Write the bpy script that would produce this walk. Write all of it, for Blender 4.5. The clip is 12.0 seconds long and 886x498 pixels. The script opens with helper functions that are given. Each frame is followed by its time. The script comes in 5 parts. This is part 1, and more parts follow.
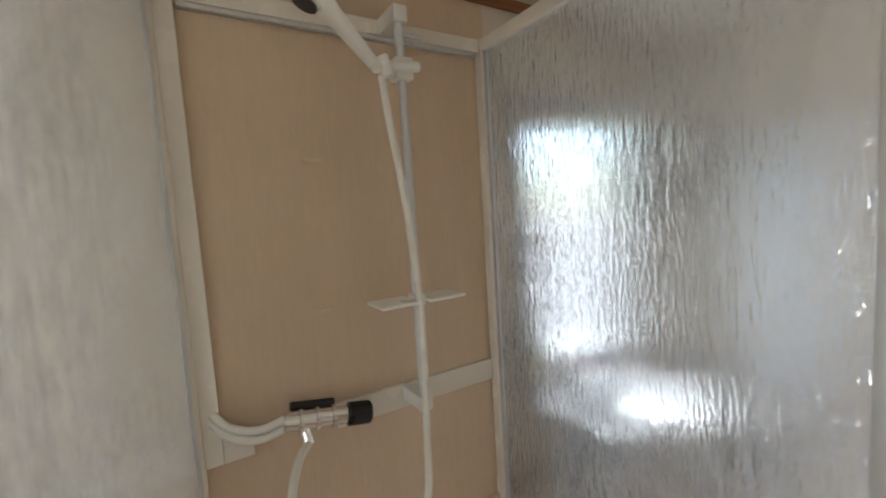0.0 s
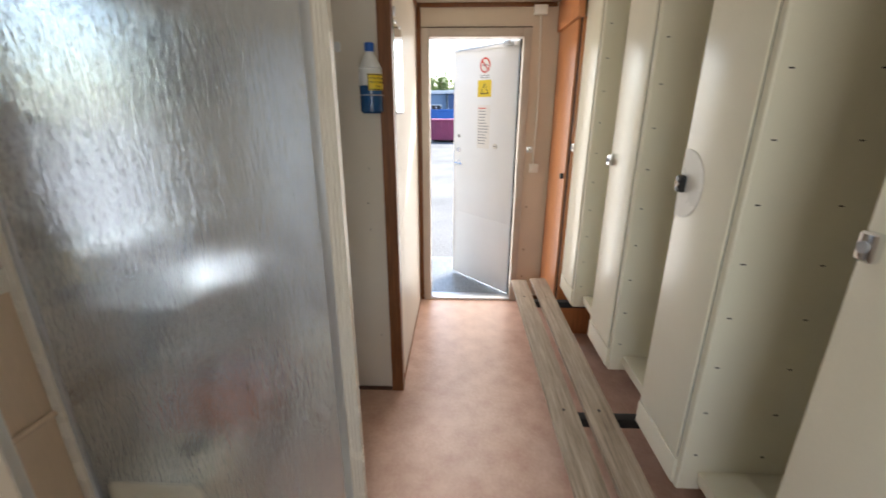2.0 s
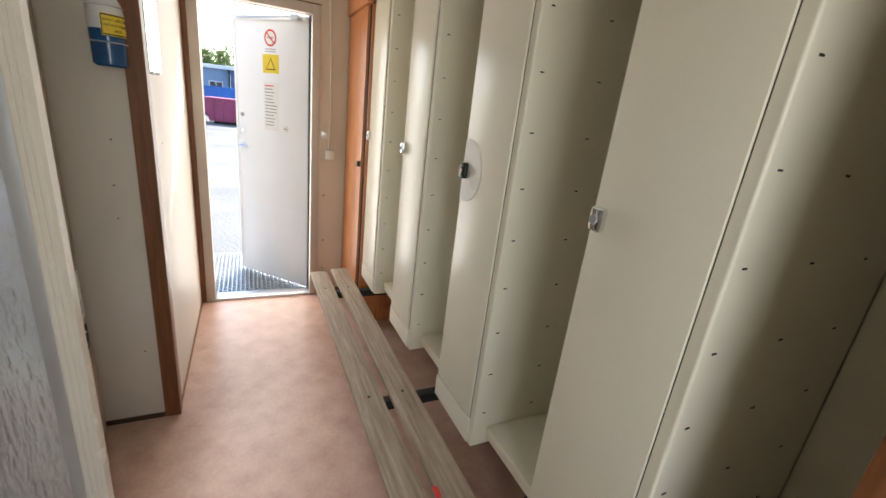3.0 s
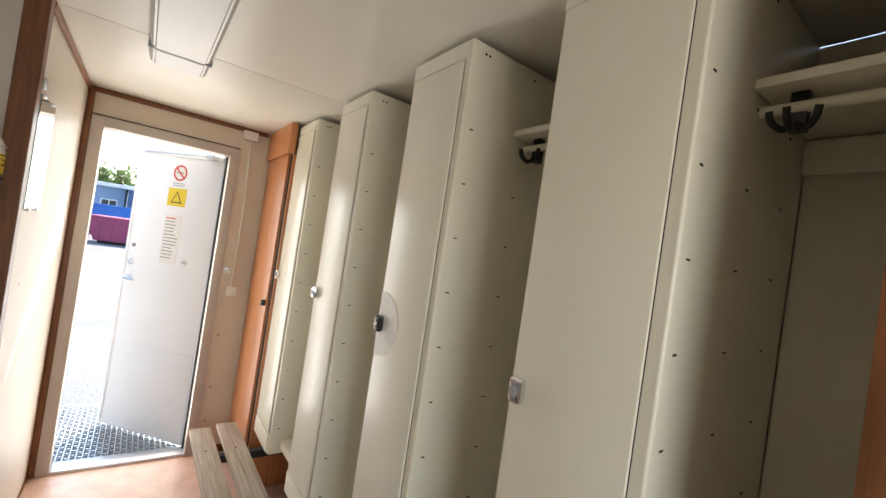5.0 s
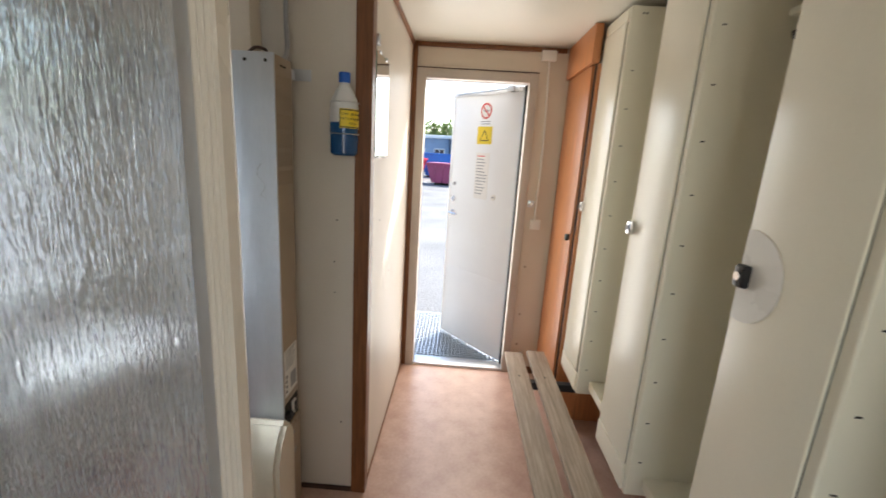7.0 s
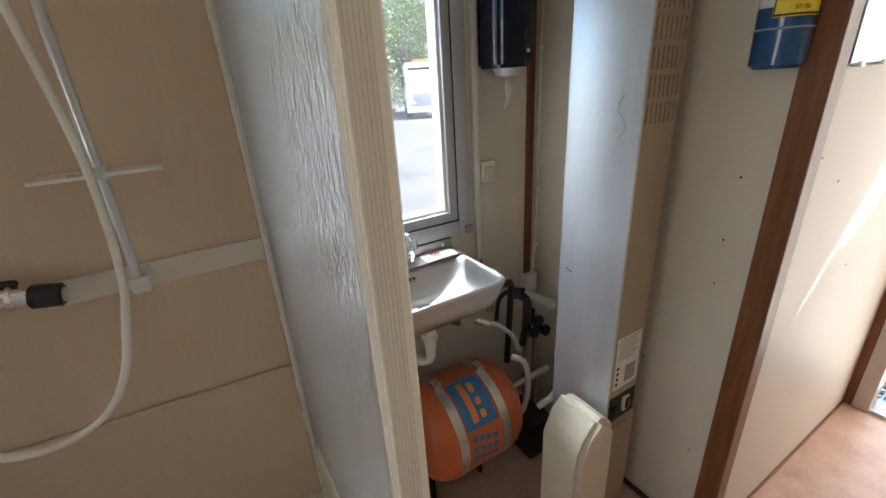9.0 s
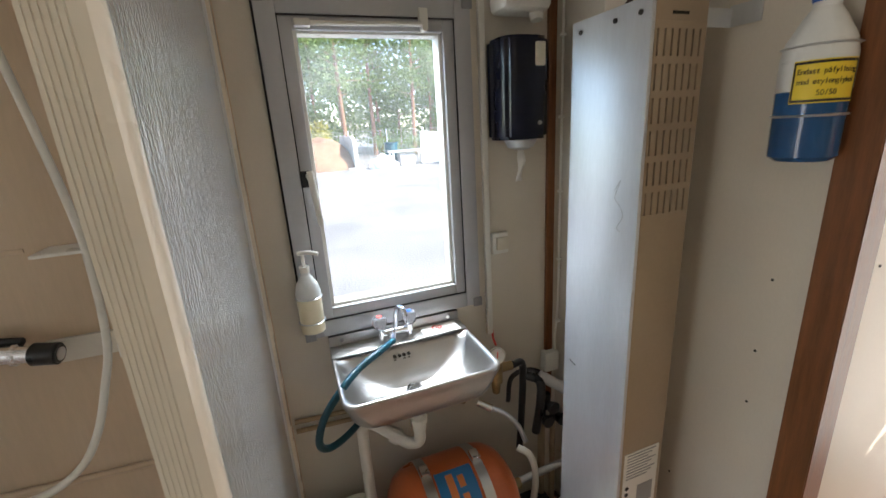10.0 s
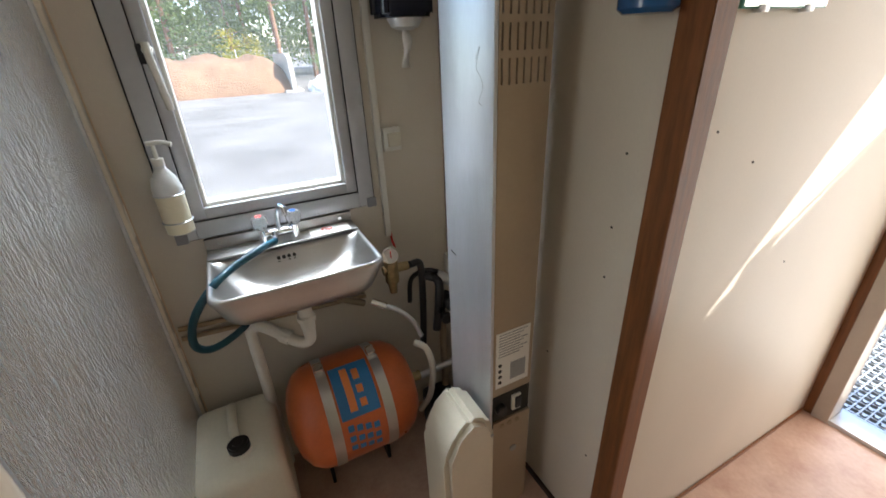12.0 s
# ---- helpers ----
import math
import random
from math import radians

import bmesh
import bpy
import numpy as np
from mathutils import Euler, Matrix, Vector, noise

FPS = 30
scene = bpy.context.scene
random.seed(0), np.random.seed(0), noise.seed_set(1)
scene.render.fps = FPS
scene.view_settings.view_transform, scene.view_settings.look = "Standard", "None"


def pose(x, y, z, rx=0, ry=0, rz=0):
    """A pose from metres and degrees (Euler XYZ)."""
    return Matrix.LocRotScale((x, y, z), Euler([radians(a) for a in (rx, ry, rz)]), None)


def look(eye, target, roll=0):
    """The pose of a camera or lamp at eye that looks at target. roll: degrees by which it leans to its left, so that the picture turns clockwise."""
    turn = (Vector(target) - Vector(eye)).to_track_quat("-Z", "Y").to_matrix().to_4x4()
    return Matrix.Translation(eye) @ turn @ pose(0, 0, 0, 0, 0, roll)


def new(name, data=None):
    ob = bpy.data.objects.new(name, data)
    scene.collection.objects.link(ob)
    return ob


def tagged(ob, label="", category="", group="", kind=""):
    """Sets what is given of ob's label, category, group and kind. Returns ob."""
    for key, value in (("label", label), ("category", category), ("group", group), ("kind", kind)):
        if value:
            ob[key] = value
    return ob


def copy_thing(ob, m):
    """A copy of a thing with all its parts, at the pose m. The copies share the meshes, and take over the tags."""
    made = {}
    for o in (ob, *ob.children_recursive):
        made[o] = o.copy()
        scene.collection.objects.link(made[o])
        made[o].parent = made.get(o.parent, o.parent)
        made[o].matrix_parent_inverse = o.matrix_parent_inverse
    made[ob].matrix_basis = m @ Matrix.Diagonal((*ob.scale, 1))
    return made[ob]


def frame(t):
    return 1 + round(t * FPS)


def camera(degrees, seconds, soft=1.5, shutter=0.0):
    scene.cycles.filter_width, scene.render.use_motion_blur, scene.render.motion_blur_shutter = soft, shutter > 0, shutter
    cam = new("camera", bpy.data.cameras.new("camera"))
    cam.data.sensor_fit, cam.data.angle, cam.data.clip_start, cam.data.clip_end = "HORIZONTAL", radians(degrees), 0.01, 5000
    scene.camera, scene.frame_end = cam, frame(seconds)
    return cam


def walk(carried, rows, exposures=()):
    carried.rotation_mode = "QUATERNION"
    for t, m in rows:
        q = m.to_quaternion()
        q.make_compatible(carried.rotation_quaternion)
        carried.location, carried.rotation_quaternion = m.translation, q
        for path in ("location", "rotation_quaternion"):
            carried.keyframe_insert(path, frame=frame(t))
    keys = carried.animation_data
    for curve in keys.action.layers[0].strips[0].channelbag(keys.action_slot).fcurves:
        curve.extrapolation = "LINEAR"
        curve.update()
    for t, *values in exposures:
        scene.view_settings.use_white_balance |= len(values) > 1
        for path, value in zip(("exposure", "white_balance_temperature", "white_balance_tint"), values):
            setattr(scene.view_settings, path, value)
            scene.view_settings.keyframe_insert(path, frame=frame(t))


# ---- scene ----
cam = camera(93.8, 12.0, soft=1.5, shutter=0.2)
PATH = [
    (0, (-1.828, -0.145, 1.585), (-0.8, 1.561, 1.409), -3.6),
    (0.2, (-1.775, -0.207, 1.602), (-0.709, 1.465, 1.343), -4.0),
    (0.5, (-1.816, -0.22, 1.582), (-0.475, 1.232, 1.283), -4.0),
    (1, (-1.863, -0.267, 1.571), (-0.218, 0.79, 1.147), -3.0),
    (1.5, (-1.966, -0.296, 1.546), (-0.132, 0.298, 1.013), -1.5),
    (2, (-2.02, -0.311, 1.518), (-0.126, -0.238, 0.879), 0.1),
    (2.5, (-1.995, -0.343, 1.475), (-0.207, -0.859, 0.742), 2.7),
    (4.3, (-1.936, -0.316, 1.479), (-0.351, -1.519, 1.28), 9.9),
    (4.5, (-1.933, -0.317, 1.515), (-0.344, -1.528, 1.421), 9.6),
    (5, (-1.92, -0.333, 1.558), (-0.302, -1.508, 1.582), 8.5),
    (5.5, (-1.894, -0.357, 1.551), (-0.197, -1.414, 1.516), 7.4),
    (6, (-1.837, -0.371, 1.539), (0.001, -1.139, 1.362), 6.2),
    (6.5, (-1.723, -0.375, 1.539), (0.213, -0.774, 1.233), 5.0),
    (7, (-1.631, -0.355, 1.529), (0.317, -0.29, 1.08), 3.5),
    (7.5, (-1.552, -0.378, 1.525), (0.23, 0.327, 0.954), 0.6),
    (7.7, (-1.545, -0.419, 1.485), (0.122, 0.53, 0.919), -0.3),
    (9.3, (-1.105, -0.35, 1.538), (-0.283, 1.313, 0.792), -4.0),
    (9.5, (-1.051, -0.337, 1.553), (-0.289, 1.367, 0.834), -4.0),
    (10, (-0.947, -0.396, 1.591), (-0.293, 1.409, 1.032), -3.5),
    (10.5, (-0.856, -0.476, 1.621), (-0.278, 1.383, 1.162), -3.2),
    (11, (-0.809, -0.486, 1.591), (-0.221, 1.359, 1.091), -3.2),
    (11.5, (-0.781, -0.466, 1.537), (-0.111, 1.288, 0.848), -2.9),
    (12, (-0.766, -0.471, 1.466), (0.028, 1.14, 0.586), -2.6),
]
walk(cam, [(t, look(eye, target, roll)) for t, eye, target, roll in PATH],
     exposures=[(0.0, 2.3), (0.5, 2.05), (2.0, 1.85), (4.3, 2.05), (5.5, 2.05), (6.5, 1.85), (7.7, 1.85), (9.3, 1.95), (10.5, 2.1), (11.0, 2.1), (12.0, 1.85)])

# ---- sky, sun, exposure ----
world = bpy.data.worlds.new("world")
scene.world = world
world.use_nodes = True
wn = world.node_tree
sky = wn.nodes.new("ShaderNodeTexSky")
sky.sky_type = "NISHITA"
sky.sun_disc = False
SUN = Vector((1.45, -1.0, 1.58)).normalized()
sky.sun_elevation = math.asin(SUN.z)
sky.sun_rotation = math.atan2(SUN.x, SUN.y)
bg = wn.nodes["Background"]
bg.inputs["Strength"].default_value = 0.15
wn.links.new(sky.outputs[0], bg.inputs["Color"])
sun_data = bpy.data.lights.new("sun", "SUN")
sun_data.energy, sun_data.angle, sun_data.color = 3.2, radians(0.5), (1.0, 0.95, 0.87)
sun = new("sun", sun_data)
sun.matrix_world = look(SUN * 50, (0, 0, 0))


def opening_light(name, eye, target, sx, sy, watts, colour):
    """An added area lamp that boosts the sky's light through an opening."""
    d = bpy.data.lights.new(name, "AREA")
    d.shape, d.size, d.size_y, d.energy, d.color = "RECTANGLE", sx, sy, watts, colour
    ob = new(name, d)
    ob.matrix_world = look(eye, target)
    return ob


# added fill lamp, hung outside above the window and aimed down through it
opening_light("window_sky_fill", (-0.668, 1.30, 2.42), (-0.62, 0.55, 1.15), 0.9, 0.5, 20.0, (0.84, 0.93, 1.0))
# fill lamp in an unseen opening, assumed from the bright west locker sides
opening_light("west_sky_fill", (-3.04, -0.45, 1.45), (0.0, -0.45, 1.30), 0.85, 0.95, 2.9, (1.0, 0.95, 0.87))
# added fill lamp in the doorway, on top of the sky itself
opening_light("door_sky_fill", (1.24, -0.415, 1.02), (0.0, -0.415, 1.0), 0.62, 1.90, 3.5, (1.0, 0.95, 0.88))

# ---- materials ----
def material(name, colour, rough=0.5, metal=0.0, var=0.12, scale=8.0, fine=90.0, bump=0.15, stretch=(1, 1, 1), colour2=None,
             piece=0.0, trans=0.0, spec=0.5, coat=0.0, bump_scale=None, ior=1.45, rough_var=0.12, dist=0.002):
    m = bpy.data.materials.new(name)
    m.use_nodes = True
    nt = m.node_tree
    N, Lk = nt.nodes, nt.links
    b = N["Principled BSDF"]
    tc = N.new("ShaderNodeTexCoord")
    mp = N.new("ShaderNodeMapping")
    mp.inputs["Scale"].default_value = stretch
    Lk.new(tc.outputs["Object"], mp.inputs["Vector"])
    n1 = N.new("ShaderNodeTexNoise")
    n1.inputs["Scale"].default_value, n1.inputs["Detail"].default_value = scale, 5
    n2 = N.new("ShaderNodeTexNoise")
    n2.inputs["Scale"].default_value, n2.inputs["Detail"].default_value = fine, 3
    Lk.new(mp.outputs[0], n1.inputs["Vector"])
    Lk.new(mp.outputs[0], n2.inputs["Vector"])
    add = N.new("ShaderNodeMath")
    add.operation = "MULTIPLY_ADD"
    Lk.new(n2.outputs[0], add.inputs[0])
    add.inputs[1].default_value = 0.4
    Lk.new(n1.outputs[0], add.inputs[2])
    ramp = N.new("ShaderNodeValToRGB")
    ramp.color_ramp.elements[0].position, ramp.color_ramp.elements[1].position = 0.45, 0.95
    c2 = colour2 or tuple(min(1, c * (1 + var)) for c in colour)
    c1 = tuple(c * (1 - var) for c in colour)
    ramp.color_ramp.elements[0].color, ramp.color_ramp.elements[1].color = (*c1, 1), (*c2, 1)
    Lk.new(add.outputs[0], ramp.inputs[0])
    out = ramp.outputs[0]
    if piece:
        oi = N.new("ShaderNodeObjectInfo")
        hs = N.new("ShaderNodeHueSaturation")
        mr = N.new("ShaderNodeMapRange")
        mr.inputs["To Min"].default_value, mr.inputs["To Max"].default_value = 1 - piece, 1 + piece
        Lk.new(oi.outputs["Random"], mr.inputs[0])
        Lk.new(mr.outputs[0], hs.inputs["Value"])
        Lk.new(out, hs.inputs["Color"])
        out = hs.outputs[0]
    Lk.new(out, b.inputs["Base Color"])
    rr = N.new("ShaderNodeMapRange")
    rr.inputs["To Min"].default_value, rr.inputs["To Max"].default_value = max(0.02, rough - rough_var), min(1, rough + rough_var)
    Lk.new(n1.outputs[0], rr.inputs[0])
    Lk.new(rr.outputs[0], b.inputs["Roughness"])
    b.inputs["Metallic"].default_value = metal
    b.inputs["Transmission Weight"].default_value = trans
    b.inputs["Specular IOR Level"].default_value = spec
    b.inputs["Coat Weight"].default_value = coat
    b.inputs["IOR"].default_value = ior
    if bump:
        bp = N.new("ShaderNodeBump")
        bp.inputs["Strength"].default_value, bp.inputs["Distance"].default_value = bump, dist
        src = n2
        if bump_scale:
            src = N.new("ShaderNodeTexNoise")
            src.inputs["Scale"].default_value, src.inputs["Detail"].default_value = bump_scale, 2
            Lk.new(mp.outputs[0], src.inputs["Vector"])
        Lk.new(src.outputs[0], bp.inputs["Height"])
        Lk.new(bp.outputs[0], b.inputs["Normal"])
    return m


M = dict(
    wall=material("wall_board", (0.68, 0.62, 0.53), 0.45, var=0.05, scale=3, fine=220, bump=0.12, stretch=(1, 1, 0.5)),
    shower=material("shower_laminate", (0.64, 0.485, 0.335), 0.35, var=0.08, scale=4, fine=120, bump=0.05, stretch=(1, 1, 0.15)),
    ceiling=material("ceiling_board", (0.82, 0.79, 0.70), 0.4, var=0.03, scale=3, bump=0.04),
    floor=material("linoleum", (0.56, 0.34, 0.25), 0.33, var=0.12, scale=9, fine=60, bump=0.05, colour2=(0.66, 0.46, 0.36)),
    trim=material("stained_wood", (0.18, 0.066, 0.022), 0.4, var=0.35, scale=10, fine=70, stretch=(8, 8, 0.6), bump=0.2),
    trim_x=material("stained_wood_lengthwise", (0.24, 0.095, 0.035), 0.4, var=0.35, scale=10, fine=70, stretch=(0.6, 8, 8), bump=0.2),
    dark=material("dark_skirting", (0.06, 0.03, 0.02), 0.5, bump=0.1),
    locker=material("cream_enamel", (0.80, 0.76, 0.62), 0.29, var=0.03, scale=4, fine=160, bump=0.03, rough_var=0.025),
    # near-black: painted shade for slots, gaps, holes and recesses, also rivets and screws
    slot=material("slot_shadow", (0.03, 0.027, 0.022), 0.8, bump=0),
    woodlam=material("orange_wood_laminate", (0.50, 0.20, 0.075), 0.38, var=0.22, scale=7, fine=60, stretch=(9, 9, 0.5), bump=0.05),
    plank=material("worn_pine", (0.30, 0.225, 0.155), 0.62, var=0.35, scale=7, fine=55, stretch=(0.5, 9, 9), bump=0.4, piece=0.12,
                   colour2=(0.46, 0.37, 0.28)),
    blackmetal=material("black_steel", (0.02, 0.02, 0.02), 0.5, metal=0.3, bump=0.1),
    black=material("black_plastic", (0.018, 0.018, 0.02), 0.3, var=0.2, bump=0.02),
    navy=material("dark_blue_plastic", (0.012, 0.014, 0.03), 0.14, var=0.2, bump=0.0),
    white=material("white_plastic", (0.78, 0.76, 0.70), 0.3, var=0.03, bump=0.02),
    profile=material("white_profile", (0.78, 0.72, 0.62), 0.25, var=0.04, bump=0.02),
    alu=material("aluminium", (0.62, 0.63, 0.64), 0.38, metal=0.75, var=0.06, scale=5, bump=0.04, stretch=(1, 1, 0.2)),
    winframe=material("grey_painted_aluminium", (0.50, 0.50, 0.52), 0.4, metal=0.25, var=0.05, bump=0.03),
    chrome=material("chrome", (0.82, 0.82, 0.84), 0.1, metal=1.0, var=0.03, bump=0, rough_var=0.04),
    steel=material("brushed_steel", (0.50, 0.49, 0.48), 0.36, metal=1.0, var=0.05, scale=6, fine=150, stretch=(0.3, 6, 6), bump=0.05, rough_var=0.06),
    heater=material("galvanised_sheet", (0.62, 0.64, 0.68), 0.36, metal=0.55, var=0.08, scale=5, fine=60, bump=0.04, stretch=(3, 3, 0.5)),
    tan=material("tan_enamel", (0.40, 0.31, 0.22), 0.42, metal=0.1, var=0.06, scale=5, bump=0.05),
    orange=material("orange_enamel", (0.52, 0.12, 0.035), 0.32, var=0.12, scale=7, bump=0.04),
    bluelab=material("blue_label", (0.03, 0.17, 0.38), 0.4, var=0.08, bump=0.02),
    orangelab=material("orange_print", (0.72, 0.22, 0.06), 0.45, var=0.08, bump=0.0),
    can=material("milky_plastic", (0.72, 0.68, 0.56), 0.38, var=0.07, scale=5, bump=0.1),
    beige=material("beige_plastic", (0.66, 0.61, 0.50), 0.35, var=0.05, scale=6, bump=0.05),
    soap=material("liquid_soap", (0.80, 0.72, 0.53), 0.3, var=0.03, bump=0.0),
    bottle=material("cloudy_bottle", (0.74, 0.75, 0.74), 0.3, var=0.04, bump=0.03),
    glycol=material("blue_glycol", (0.015, 0.08, 0.22), 0.15, var=0.1, bump=0.0),
    bluecap=material("blue_cap", (0.02, 0.12, 0.50), 0.35, var=0.05, bump=0.05),
    yellow=material("yellow_sticker", (0.80, 0.60, 0.04), 0.45, var=0.03, bump=0.0),
    ink=material("black_ink", (0.02, 0.02, 0.02), 0.6, bump=0.0),
    greyink=material("grey_print", (0.35, 0.35, 0.36), 0.6, bump=0.0),
    red=material("red_print", (0.65, 0.05, 0.04), 0.5, bump=0.0),
    paper=material("paper", (0.82, 0.80, 0.76), 0.7, var=0.02, bump=0.03),
    hose=material("teal_hose", (0.01, 0.07, 0.10), 0.38, var=0.2, bump=0.05),
    shose=material("white_hose", (0.74, 0.70, 0.62), 0.3, var=0.04, bump=0.03),
    brass=material("worn_brass", (0.42, 0.31, 0.16), 0.38, metal=1.0, var=0.3, scale=30, bump=0.1),
    painted=material("painted_pipe", (0.40, 0.29, 0.17), 0.45, var=0.12, bump=0.05),
    copper=material("aged_pipe", (0.35, 0.27, 0.18), 0.5, metal=0.3, var=0.2, bump=0.05),
    doorpaint=material("white_door_sheet", (0.85, 0.86, 0.86), 0.35, var=0.03, scale=3, bump=0.02),
    endwall=material("end_wall_board", (0.64, 0.55, 0.44), 0.42, var=0.06, scale=3, fine=200, bump=0.1),
    doorframe=material("door_frame_paint", (0.50, 0.44, 0.38), 0.42, metal=0.1, var=0.07, scale=6, bump=0.06),
    grate=material("galvanised_grate", (0.55, 0.57, 0.58), 0.42, metal=0.9, var=0.15, scale=20, bump=0.1),
    gravel=material("gravel", (0.20, 0.198, 0.195), 0.9, var=0.28, scale=0.6, fine=22, bump=0.8, dist=0.02),
    soil=material("soil", (0.25, 0.155, 0.10), 0.95, var=0.25, scale=1.5, fine=14, bump=1.0, dist=0.08),
    concrete=material("concrete", (0.46, 0.44, 0.40), 0.85, var=0.12, scale=2, fine=30, bump=0.3),
    bark=material("pine_bark", (0.24, 0.13, 0.08), 0.9, var=0.35, scale=3, fine=18, stretch=(3, 3, 0.7), bump=0.8, dist=0.03),
    leaf=material("leaves", (0.10, 0.18, 0.045), 0.6, var=0.4, scale=0.9, fine=6, bump=0.0, colour2=(0.20, 0.27, 0.08), piece=0.25),
    leafy=material("yellow_leaves", (0.38, 0.34, 0.04), 0.6, var=0.3, scale=0.9, fine=6, bump=0.0),
    blue=material("blue_container", (0.02, 0.14, 0.48), 0.45, var=0.12, scale=1.5, bump=0.05),
    maroon=material("maroon_skip", (0.28, 0.04, 0.10), 0.5, var=0.18, scale=1.5, bump=0.05),
    skipred=material("red_skip", (0.60, 0.02, 0.03), 0.45, var=0.12, scale=1.5, bump=0.05),
    barrack=material("blue_grey_cladding", (0.20, 0.28, 0.40), 0.55, var=0.08, scale=2, bump=0.05),
    darkblue=material("dark_blue_cladding", (0.05, 0.09, 0.20), 0.5, var=0.1, scale=2, bump=0.05),
    roofwhite=material("pale_roof_sheet", (0.72, 0.72, 0.72), 0.5, var=0.05, bump=0.02),
    capgrey=material("grey_cap_plastic", (0.30, 0.30, 0.31), 0.5, var=0.08, bump=0.03),
    rubber=material("grey_rubber", (0.07, 0.07, 0.07), 0.6, var=0.1, bump=0.05),
    tarp=material("white_tarpaulin", (0.76, 0.76, 0.76), 0.5, var=0.06, scale=3, bump=0.4, dist=0.05),
)
M["rippled"] = material("rippled_glass", (0.94, 0.97, 1.0), 0.19, var=0.02, scale=6, fine=40, trans=0.97, bump=1.0, stretch=(1, 1, 0.2),
                        bump_scale=150, ior=1.45, rough_var=0.07, dist=0.0032)


def leaf_material(m):
    """Sunlight also passes through the leaves."""
    N, Lk = m.node_tree.nodes, m.node_tree.links
    b, out = N["Principled BSDF"], N["Material Output"]
    tr_n, mix = N.new("ShaderNodeBsdfTranslucent"), N.new("ShaderNodeMixShader")
    Lk.new(b.inputs["Base Color"].links[0].from_socket, tr_n.inputs["Color"])
    mix.inputs[0].default_value = 0.4
    Lk.new(b.outputs[0], mix.inputs[1])
    Lk.new(tr_n.outputs[0], mix.inputs[2])
    Lk.new(mix.outputs[0], out.inputs["Surface"])


def glass_film(m, share, colour, back=0.0, streak=(1, 1, 1), scale=5.0):
    """A pale film on glass, haze or dried soap, scatters a share of the daylight, partly back (back)."""
    N, Lk = m.node_tree.nodes, m.node_tree.links
    b, out = N["Principled BSDF"], N["Material Output"]
    tr_n, df, both, mix = (N.new(k) for k in ("ShaderNodeBsdfTranslucent", "ShaderNodeBsdfDiffuse", "ShaderNodeMixShader", "ShaderNodeMixShader"))
    tc, mp, nz, rg_ = (N.new(k) for k in ("ShaderNodeTexCoord", "ShaderNodeMapping", "ShaderNodeTexNoise", "ShaderNodeMapRange"))
    tr_n.inputs["Color"].default_value = df.inputs["Color"].default_value = (*colour, 1)
    mp.inputs["Scale"].default_value = streak
    nz.inputs["Scale"].default_value, nz.inputs["Detail"].default_value, nz.inputs["Roughness"].default_value = scale, 6, 0.65
    rg_.inputs["From Min"].default_value, rg_.inputs["From Max"].default_value = 0.3, 0.7
    rg_.inputs["To Min"].default_value, rg_.inputs["To Max"].default_value = share * 0.45, share * 1.55
    both.inputs[0].default_value = back
    Lk.new(tc.outputs["Object"], mp.inputs["Vector"])
    Lk.new(mp.outputs[0], nz.inputs["Vector"])
    Lk.new(nz.outputs[0], rg_.inputs[0])
    Lk.new(rg_.outputs[0], mix.inputs[0])
    Lk.new(tr_n.outputs[0], both.inputs[1])
    Lk.new(df.outputs[0], both.inputs[2])
    Lk.new(b.outputs[0], mix.inputs[1])
    Lk.new(both.outputs[0], mix.inputs[2])
    Lk.new(mix.outputs[0], out.inputs["Surface"])


M["pane"] = material("window_glass", (1, 1, 1), 0.02, var=0.0, trans=1.0, bump=0, rough_var=0.0, ior=1.1)
# the film lays a painted glare haze over the window's view
glass_film(M["pane"], 0.026, (0.95, 0.95, 0.92))
glass_film(M["rippled"], 0.085, (0.88, 0.91, 0.94), 0.5, (1, 1, 0.4), 14.0)
for k in ("leaf", "leafy"):
    leaf_material(M[k])
M["clear"] = material("clear_plastic", (0.95, 0.95, 0.95), 0.08, var=0.0, trans=0.9, bump=0, rough_var=0.03)
M["mirror"] = material("mirror_silver", (0.9, 0.92, 0.91), 0.03, metal=1.0, var=0.0, bump=0, rough_var=0.01)
M["mirroredge"] = material("mirror_edge", (0.10, 0.32, 0.24), 0.2, var=0.05, bump=0)
M["diffuser"] = material("lamp_diffuser", (0.62, 0.61, 0.58), 0.35, var=0.02, bump=0.1, bump_scale=300, stretch=(1, 0.1, 1))


# ---- mesh helpers ----
def merged(bm, other):
    me = bpy.data.meshes.new("tmp")
    other.to_mesh(me)
    other.free()
    bm.from_mesh(me)
    bpy.data.meshes.remove(me)
    return bm


def box(x0, x1, y0, y1, z0, z1, bev=0.002, into=None, seg=2, m=None):
    bm = bmesh.new()
    bmesh.ops.create_cube(bm, size=1)
    for v in bm.verts:
        v.co = Vector((x0 + (v.co.x + 0.5) * (x1 - x0), y0 + (v.co.y + 0.5) * (y1 - y0), z0 + (v.co.z + 0.5) * (z1 - z0)))
    if bev:
        bmesh.ops.bevel(bm, geom=bm.edges[:], offset=bev, segments=seg, affect="EDGES", profile=0.6)
    if m:
        bm.transform(m)
    return merged(into, bm) if into else bm


